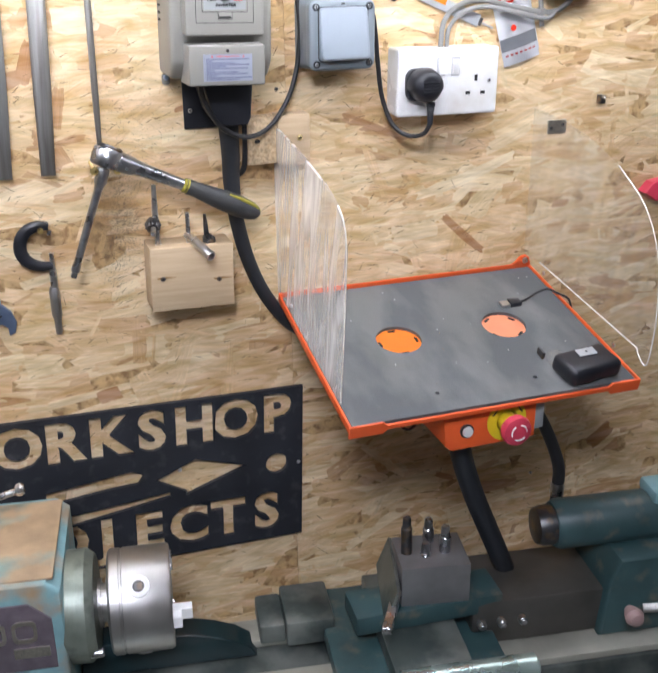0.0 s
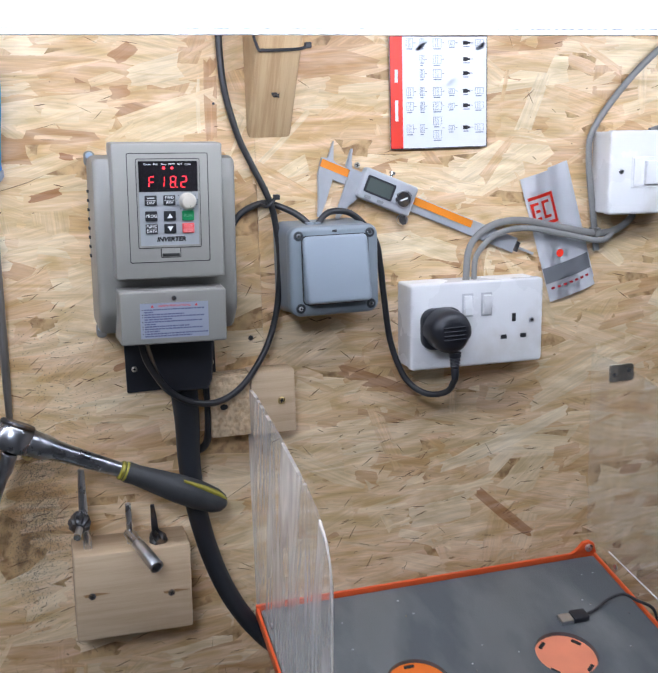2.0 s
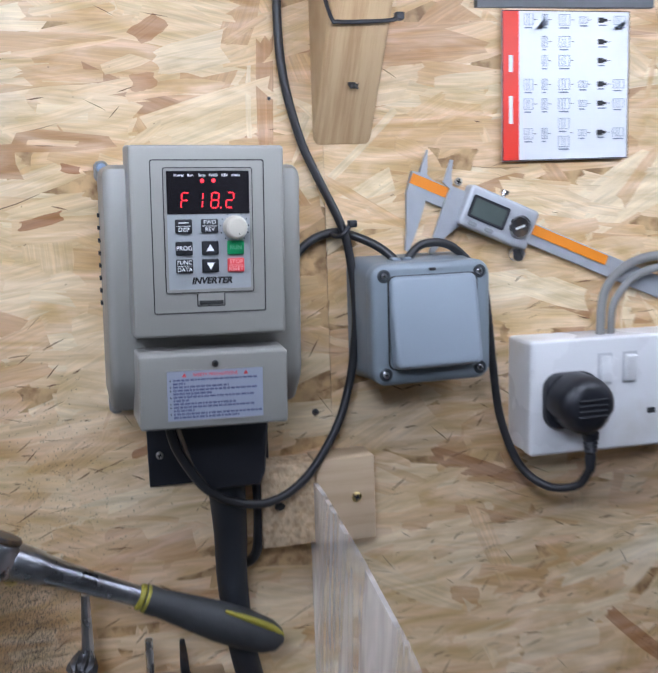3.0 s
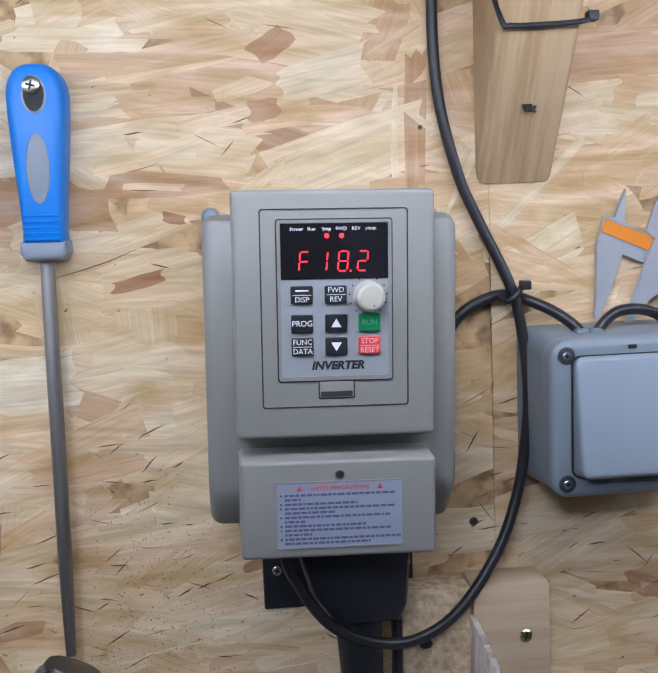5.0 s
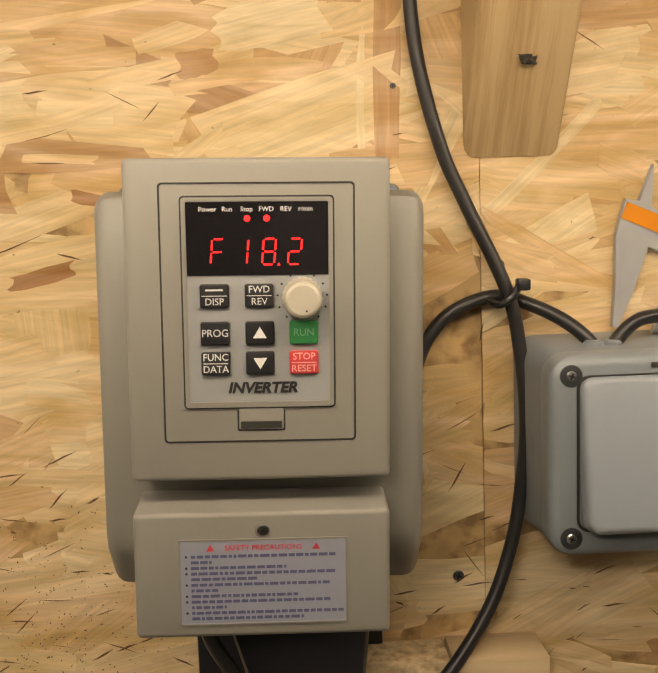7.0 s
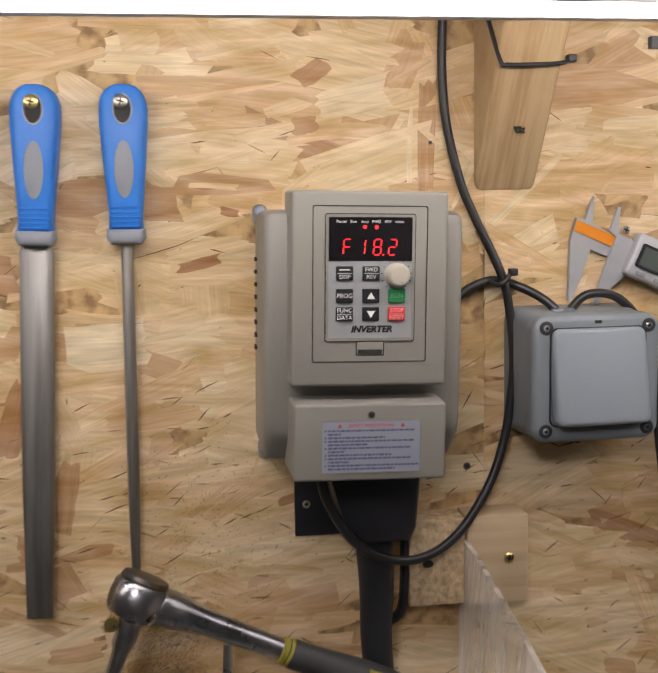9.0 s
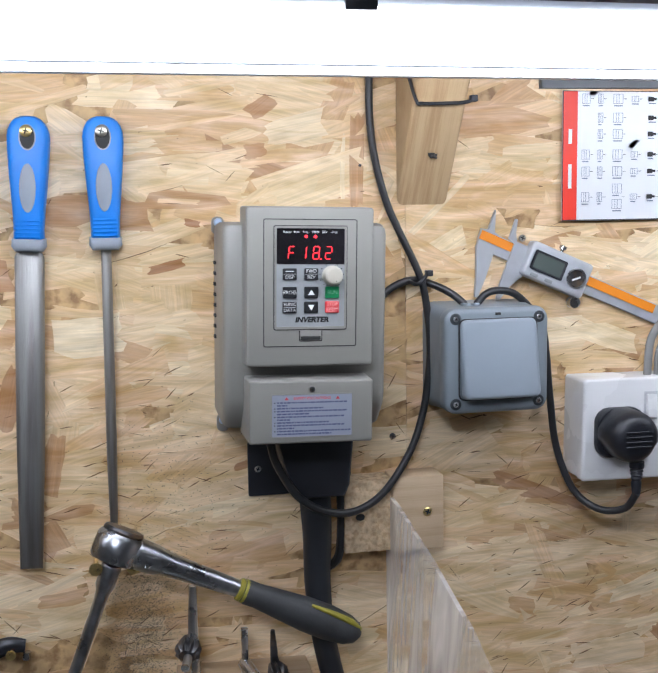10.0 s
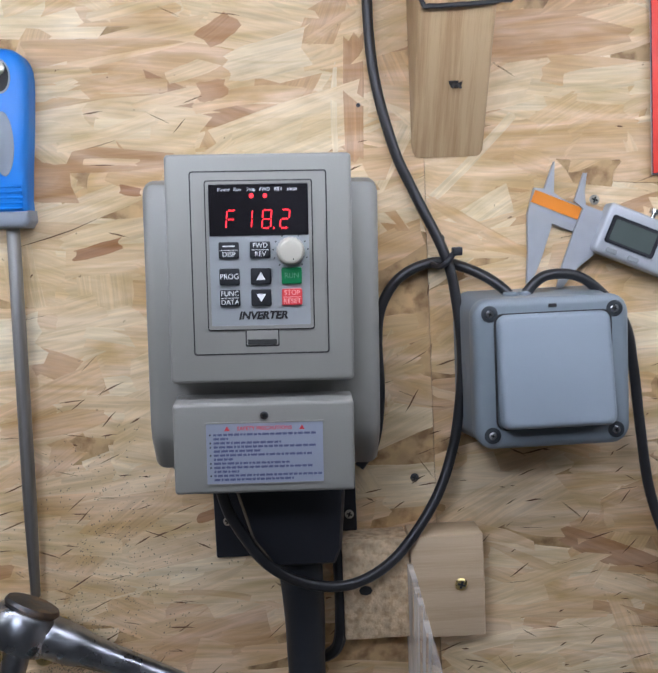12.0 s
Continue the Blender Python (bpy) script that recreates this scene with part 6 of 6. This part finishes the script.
    stop = part("emergency_stop", turned([(0.0125, F - 0.016), (0.0185, F - 0.019), (0.0195, F - 0.024), (0.0180, F - 0.029), (0.0120, F - 0.0315), (0.001, F - 0.0320)], "y", 32, (0.2790, 0, 1.1680)), ESTOP_RED, k, "red mushroom stop button")
    for a in range(3):
        arc = tube([(0.2790 + 0.0100 * math.cos(radians(120 * a + i * 20)), F - 0.0322, 1.1680 + 0.0100 * math.sin(radians(120 * a + i * 20))) for i in range(5)], 0.0009, 6, 3)
        part("turn_arrow", arc, WHITE_INK, stop)
    single("conduit", tube([(0.235, -0.265, 1.150), (0.242, -0.258, 1.108), (0.264, -0.254, 1.044), (0.292, -0.250, 0.979), (0.319, -0.250, 0.915), (0.340, -0.245, 0.860)], 0.0140, 16), CONDUIT, "thick black conduit from the control box down to the lathe", "conduit")
    cab = single("limit_cable", tube([(0.338, -0.250, 1.160), (0.356, -0.235, 1.142), (0.374, -0.228, 1.120), (0.397, -0.225, 1.077), (0.412, -0.225, 1.035), (0.413, -0.225, 1.000), (0.411, -0.225, 0.965)], 0.0085, 12), BLACK_CABLE, "black cable with a metal end, beside the tray's control box", "cable")
    part("ferrule", turned([(0.0090, 1.010), (0.0100, 1.005), (0.0100, 0.994), (0.0088, 0.990)], "z", 14, (0.4125, -0.225, 0)), STEEL, cab, "bright metal ferrule")
    single("tray_wire", tube([(0.135, -0.29, 1.190), (0.150, -0.295, 1.178), (0.170, -0.285, 1.180), (0.20, -0.27, 1.185)], 0.002, 8), BLACK_CABLE, "thin black wire looping under the tray", "cable")


tray()


# ---------------------------------------------------------------- lathe below
def lathe():
    """A small bench lathe; built along x from the middle of its chuck, then turned a little from the wall."""
    t = thing("lathe", label="old teal bench lathe with a steel chuck and tailstock", category="lathe")
    # headstock
    hs = slab([(-0.45, -0.16), (-0.085, -0.16), (-0.085, 0.075), (-0.100, 0.088), (-0.45, 0.088)], 0.115, -0.070, 0.006)
    h = part("headstock", hs, LIGHT_TEAL, t, "faded teal painted headstock casing")
    part("headstock_top", block(-0.445, -0.092, -0.062, 0.108, 0.0865, 0.0905, 0.0015), GRIMY_TOP, h, "oily brown worn top")
    plate = part("name_plate", slab([(-0.30, -0.030), (-0.098, -0.030), (-0.098, 0.040), (-0.122, 0.063), (-0.30, 0.063)], -0.069, -0.0725, 0.0006), NAMEPLATE, h, "dull metal name plate with raised letters")
    for x in (-0.205, -0.165, -0.130):
        ring = cut_sheet(rounded(x - 0.014, x + 0.014, 0.011, 0.041, 0.008), [rounded(x - 0.010, x + 0.010, 0.016, 0.036, 0.005)], 0.002)
        part("raised_mark", facing(ring, 0, -0.0735, 0), ZINC, plate, "raised unreadable mark", smooth=False)
    part("plate_bar", block(-0.145, -0.104, -0.0745, -0.072, -0.010, 0.003), ZINC, plate, smooth=False)
    part("gear_lever", tube([(-0.260, 0.020, 0.088), (-0.225, 0.032, 0.118), (-0.157, 0.046, 0.139), (-0.132, 0.050, 0.1435)], 0.0042, 10, 4), STEEL, h)
    part("lever_ball", turned([(0.002, -0.141), (0.0075, -0.137), (0.0085, -0.133), (0.0060, -0.128), (0.003, -0.127)], "x", 14, (0, 0.051, 0.144)), STEEL, h)
    part("bearing_flange", turned([(0.070, -0.090), (0.070, -0.062), (0.062, -0.052), (0.030, -0.050)], "x", 40), material("bare_grey_green_iron", (0.22, 0.25, 0.21), 0.38, 0.5, vary=0.3, scale=25, second=(0.10, 0.11, 0.10), mix=0.2, mix_scale=30), t, "worn teal bearing flange")
    part("flange_screw", turned([(0.0055, -0.062), (0.0055, -0.047), (0.004, -0.045)], "x", 12, (0, -0.055, -0.032)), STEEL, t)
    part("spindle_nose", turned([(0.030, -0.052), (0.030, -0.046), (0.024, -0.046), (0.024, -0.040), (0.030, -0.040), (0.030, -0.034)], "x", 32), MACHINED, t)
    ch = part("chuck", turned([(0.030, -0.036), (0.062, -0.036), (0.0655, -0.033), (0.0655, -0.022), (0.0640, -0.021), (0.0640, -0.019), (0.0655, -0.018), (0.0655, 0.036), (0.0630, 0.040), (0.018, 0.040), (0.018, 0.010), (0.001, 0.010)], "x", 64), MACHINED, t, "bright turned steel chuck body")
    # steel shine put into a matte near-white colour, for one jaw and the rings
    bright = material("near_white_steel_shine", (0.82, 0.82, 0.81), 0.5, 0.0, vary=0.05)
    for k in range(3):
        a = radians(120 * k + 88)
        m = Matrix.Rotation(a, 4, "X")
        jaw = join(block(0.038, 0.064, -0.008, 0.008, 0.030, 0.044, 0.001, 1), block(0.038, 0.051, -0.008, 0.008, 0.044, 0.060, 0.001, 1)) if k == 0 else block(0.038, 0.043, -0.008, 0.008, 0.030, 0.056, 0.001, 1)
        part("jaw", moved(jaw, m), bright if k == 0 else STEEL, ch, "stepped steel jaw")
        key = turned([(0.0135, 0.0620), (0.0135, 0.0668), (0.0128, 0.0674), (0.0072, 0.0674), (0.0070, 0.0660)], "z", 20, (0.002, 0, 0))
        part("key_ring", moved(key, Matrix.Rotation(radians(120 * k + 41), 4, "X")), bright, ch, "ring round a key hole, its shine put in near white")
        part("key_hole", moved(join(turned([(0.0072, 0.0600), (0.0072, 0.0670)], "z", 20, (0.002, 0, 0))), Matrix.Rotation(radians(120 * k + 41), 4, "X")), DARK_LINE, ch, smooth=False)
        part("key_socket", moved(block(-0.0025, 0.0065, -0.0045, 0.0045, 0.0665, 0.0672), Matrix.Rotation(radians(120 * k + 41), 4, "X")), DARK_STEEL, ch, smooth=False)
    # bed
    bed = part("bed", block(-0.45, 1.00, -0.090, 0.070, -0.175, -0.120, 0.004), CAST, t, "oiled grey iron bed")
    for y0, y1 in ((-0.086, -0.040), (0.020, 0.066)):
        part("bed_way", block(-0.085, 1.00, y0, y1, -0.1195, -0.108, 0.0015), material("bed_way_iron", (0.42, 0.41, 0.345), 0.38, 0.35, vary=0.2, scale=15), bed, "bright worn bed way")
    part("bed_foot", block(-0.43, -0.12, -0.080, 0.075, -0.25, -0.175, 0.004), TEAL, bed)
    part("bed_foot", block(0.72, 0.95, -0.080, 0.075, -0.25, -0.175, 0.004), TEAL, bed)
    part("belt_cover", slab([(-0.082, -0.119), (0.145, -0.119), (0.138, -0.106), (0.118, -0.091), (0.092, -0.080), (0.064, -0.0725), (0.040, -0.070), (-0.050, -0.069), (-0.082, -0.075)], 0.040, 0.004, 0.003), material("oily_dark_teal", (0.008, 0.024, 0.028), 0.35, vary=0.3, scale=20), t, "dark teal rounded belt cover under the chuck")
    # carriage, cross slide and tool post
    car = part("saddle", block(0.235, 0.455, -0.125, 0.085, -0.108, -0.085, 0.004), TEAL, t, "dark teal saddle casting")
    part("apron", block(0.27, 0.45, -0.160, -0.118, -0.235, -0.088, 0.006), TEAL, t)
    part("saddle_wing", block(0.185, 0.250, 0.000, 0.085, -0.108, -0.070, 0.004), CAST, car)
    part("saddle_wing", block(0.150, 0.185, 0.010, 0.080, -0.108, -0.078, 0.004), CAST, car)
    part("cross_slide", block(0.300, 0.400, -0.180, 0.070, -0.085, -0.058, 0.003), CAST, t)
    part("slide_screw_cover", block(0.320, 0.430, -0.205, -0.175, -0.090, -0.060, 0.006), material("pale_green_casting", (0.25, 0.36, 0.33), 0.35, 0.4, vary=0.2, scale=20), t)
    part("top_slide", moved(block(-0.095, 0.105, -0.030, 0.030, -0.058, -0.030, 0.003), pose(0.360, -0.020, 0, 0, 0, 4)), TEAL, t)
    for x in (0.425, 0.452, 0.480):
        part("gib_screw", turned([(0.006, -0.066), (0.006, -0.074), (0.004, -0.077)], "y", 10, (x, -0.010, -0.044)), STEEL, t)
    part("compound_rest", block(0.425, 0.610, -0.045, 0.062, -0.108, -0.040, 0.004), material("oily_dark_iron", (0.075, 0.070, 0.062), 0.42, 0.3, vary=0.3, scale=18), t, "dark oily compound rest")
    part("slide_shaft", turned([(0.010, 0.300), (0.017, 0.303), (0.017, 0.470), (0.010, 0.474)], "x", 20, (0, -0.150, -0.058)), material("pale_green_steel", (0.40, 0.50, 0.46), 0.28, 0.8, vary=0.2, scale=20), t, "bright greenish steel shaft")
    tp = part("tool_post", moved(block(-0.045, 0.045, -0.036, 0.036, -0.030, 0.028, 0.0015), pose(0.375, -0.010, 0, 0, 0, -3)), material("tool_post_steel", (0.19, 0.185, 0.185), 0.40, 0.4, vary=0.15, scale=30), t, "grey square steel tool post")
    part("post_split", moved(block(-0.0462, -0.0452, -0.036, 0.036, -0.004, -0.001), pose(0.375, -0.010, 0, 0, 0, -3)), DARK_LINE, tp, smooth=False)
    for x, y, hgt in ((0.343, -0.008, 0.085), (0.378, 0.012, 0.066), (0.393, -0.014, 0.070), (0.366, -0.018, 0.050)):
        bolt = turned([(0.0075, 0.026), (0.0075, hgt - 0.020), (0.0060, hgt - 0.018), (0.0055, hgt - 0.006), (0.0045, hgt - 0.004)], "z", 12, (x, y, 0))
        part("clamp_bolt", bolt, CHROME if hgt < 0.08 else DARK_STEEL, tp, "upright clamp bolt")
    tool = moved(block(-0.060, 0.055, -0.006, 0.006, -0.005, 0.005, 0.0008, 1), pose(0.318, -0.052, -0.012, 0, 0, 66))
    part("cutting_tool", tool, STEEL, tp, "bright cutting tool")
    wing = part("tool_clamp", moved(block(-0.0025, 0.0025, -0.060, 0.060, -0.028, 0.020, 0.0008, 1), pose(0.320, -0.010, -0.005, 0, 20, -8)), CAST, tp)
    # tailstock
    tb = part("tailstock_body", slab([(0.600, -0.108), (0.86, -0.108), (0.86, 0.012), (0.620, 0.012), (0.608, -0.020)], 0.055, -0.060, 0.006), TEAL, t, "dark teal tailstock casting")
    part("tailstock_barrel", turned([(0.010, 0.545), (0.030, 0.547), (0.034, 0.555), (0.034, 0.88)], "x", 30, (0, 0.005, 0.036)), TEAL, t, "dark teal round barrel housing")
    part("barrel_nose", turned([(0.012, 0.522), (0.024, 0.524), (0.027, 0.532), (0.027, 0.548)], "x", 28, (0, 0.005, 0.036)), DARK_STEEL, t, "dark steel barrel nose")
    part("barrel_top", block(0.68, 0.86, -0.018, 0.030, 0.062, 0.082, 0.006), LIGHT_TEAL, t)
    part("clamp_knob", turned([(0.006, -0.06), (0.010, -0.068), (0.013, -0.078), (0.009, -0.086), (0.003, -0.088)], "y", 18, (0.632, -0.010, -0.058)), material("pink_grey_knob", (0.30, 0.20, 0.19), 0.4, vary=0.15), t)
    part("clamp_lever", tube([(0.650, -0.075, -0.056), (0.690, -0.085, -0.050), (0.712, -0.088, -0.046)], 0.006, 10, 4), MACHINED, t)
    t.matrix_basis = pose(-0.1700, -0.2000, 0.9500, 0, 0, -9)
    stand = thing("lathe_cabinet", (0.08, -0.24, 0.0), "dark steel cabinet stand under the lathe", "cabinet")
    part("body", block(-0.55, 0.80, -0.50, -0.04, 0.06, 0.66, 0.006), TEAL, stand)
    part("drip_tray", block(-0.60, 0.85, -0.54, -0.02, 0.66, 0.70, 0.008), CAST, stand)
    part("plinth", block(-0.52, 0.77, -0.46, -0.06, 0.0, 0.06), DARK_STEEL, stand)


lathe()


# ---------------------------------------------------------------- small fixings on the board
def fixings():
    screw_head(0.0865, -0.0010, 1.5365, 0.0026, DARK_STEEL, label="dark screw sunk in the strand board")
    c = thing("screw_clip", (0.574, -0.0006, 1.4965), "small grey metal clip screwed to the strand board", "clip")
    part("clip", block(0.5705, 0.5790, -0.0120, -0.0006, 1.4890, 1.5010, 0.001), DARK_STEEL, c)
    part("screw", turned([(0.0022, -0.011), (0.0022, -0.016), (0.001, -0.017)], "y", 10, (0.5735, 0, 1.4985)), STEEL, c)
    b = thing("angle_bracket", (0.506, -0.0006, 1.455), "small zinc bracket screwed to the strand board", "bracket")
    part("plate", slab(rounded(0.4920, 0.5225, 1.4495, 1.4690, 0.003), -0.0006, -0.0024, 0.0005), ZINC, b)
    for x, z in ((0.498, 1.4570), (0.5165, 1.4615)):
        part("hole", turned([(0.0026, -0.0022), (0.0026, -0.0027)], "y", 12, (x, 0, z)), DARK_LINE, b, smooth=False)
    r = thing("red_clamp", (0.678, -0.0006, 1.33), "red plastic spring clamp hung on the board", "clamp")
    part("grip", slab([(0.660, 1.351), (0.674, 1.366), (0.720, 1.372), (0.720, 1.330), (0.682, 1.336)], -0.001, -0.020, 0.004), ESTOP_RED, r)
    for x, z, m in ((0.510, 0.882, STEEL), (0.0615, 1.7605, DARK_STEEL)):
        screw_head(x, -0.0012, z, 0.0028 if m is STEEL else 0.0013, m, label="small screw sunk in the strand board")


fixings()


def metal_dust():
    """Fine dark metal dust that clings to the board below the tools."""
    rng = np.random.default_rng(11)
    verts, faces = [], []
    spots = [(-0.122, 1.395, 0.013, 0.034, 4000), (-0.090, 1.490, 0.026, 0.030, 520), (-0.140, 1.345, 0.010, 0.040, 1800), (-0.105, 1.545, 0.022, 0.02, 120)]
    for cx, cz, sx, sz, n in spots:
        for _ in range(n):
            x, z, r, a = rng.normal(cx, sx), rng.normal(cz, sz), rng.uniform(0.00012, 0.00042), rng.uniform(0, 6.28)
            k = len(verts)
            y = -0.0011
            for q in range(4):
                verts.append((x + r * (1.8 if q % 2 else 0.8) * math.cos(a + q * 1.571), y - (0.0002 if q == 0 else 0), z + r * (1.8 if q % 2 else 0.8) * math.sin(a + q * 1.571)))
            faces.append((k, k + 1, k + 2, k + 3))
    me = bpy.data.meshes.new("metal_dust")
    me.from_pydata(verts, [], faces)
    me.materials.append(material("dull_metal_dust", (0.10, 0.085, 0.065), 0.8, vary=0.3))
    tagged(new("metal_dust", me), "fine dark metal dust clinging to the strand board", "dust", kind="stuff")


metal_dust()
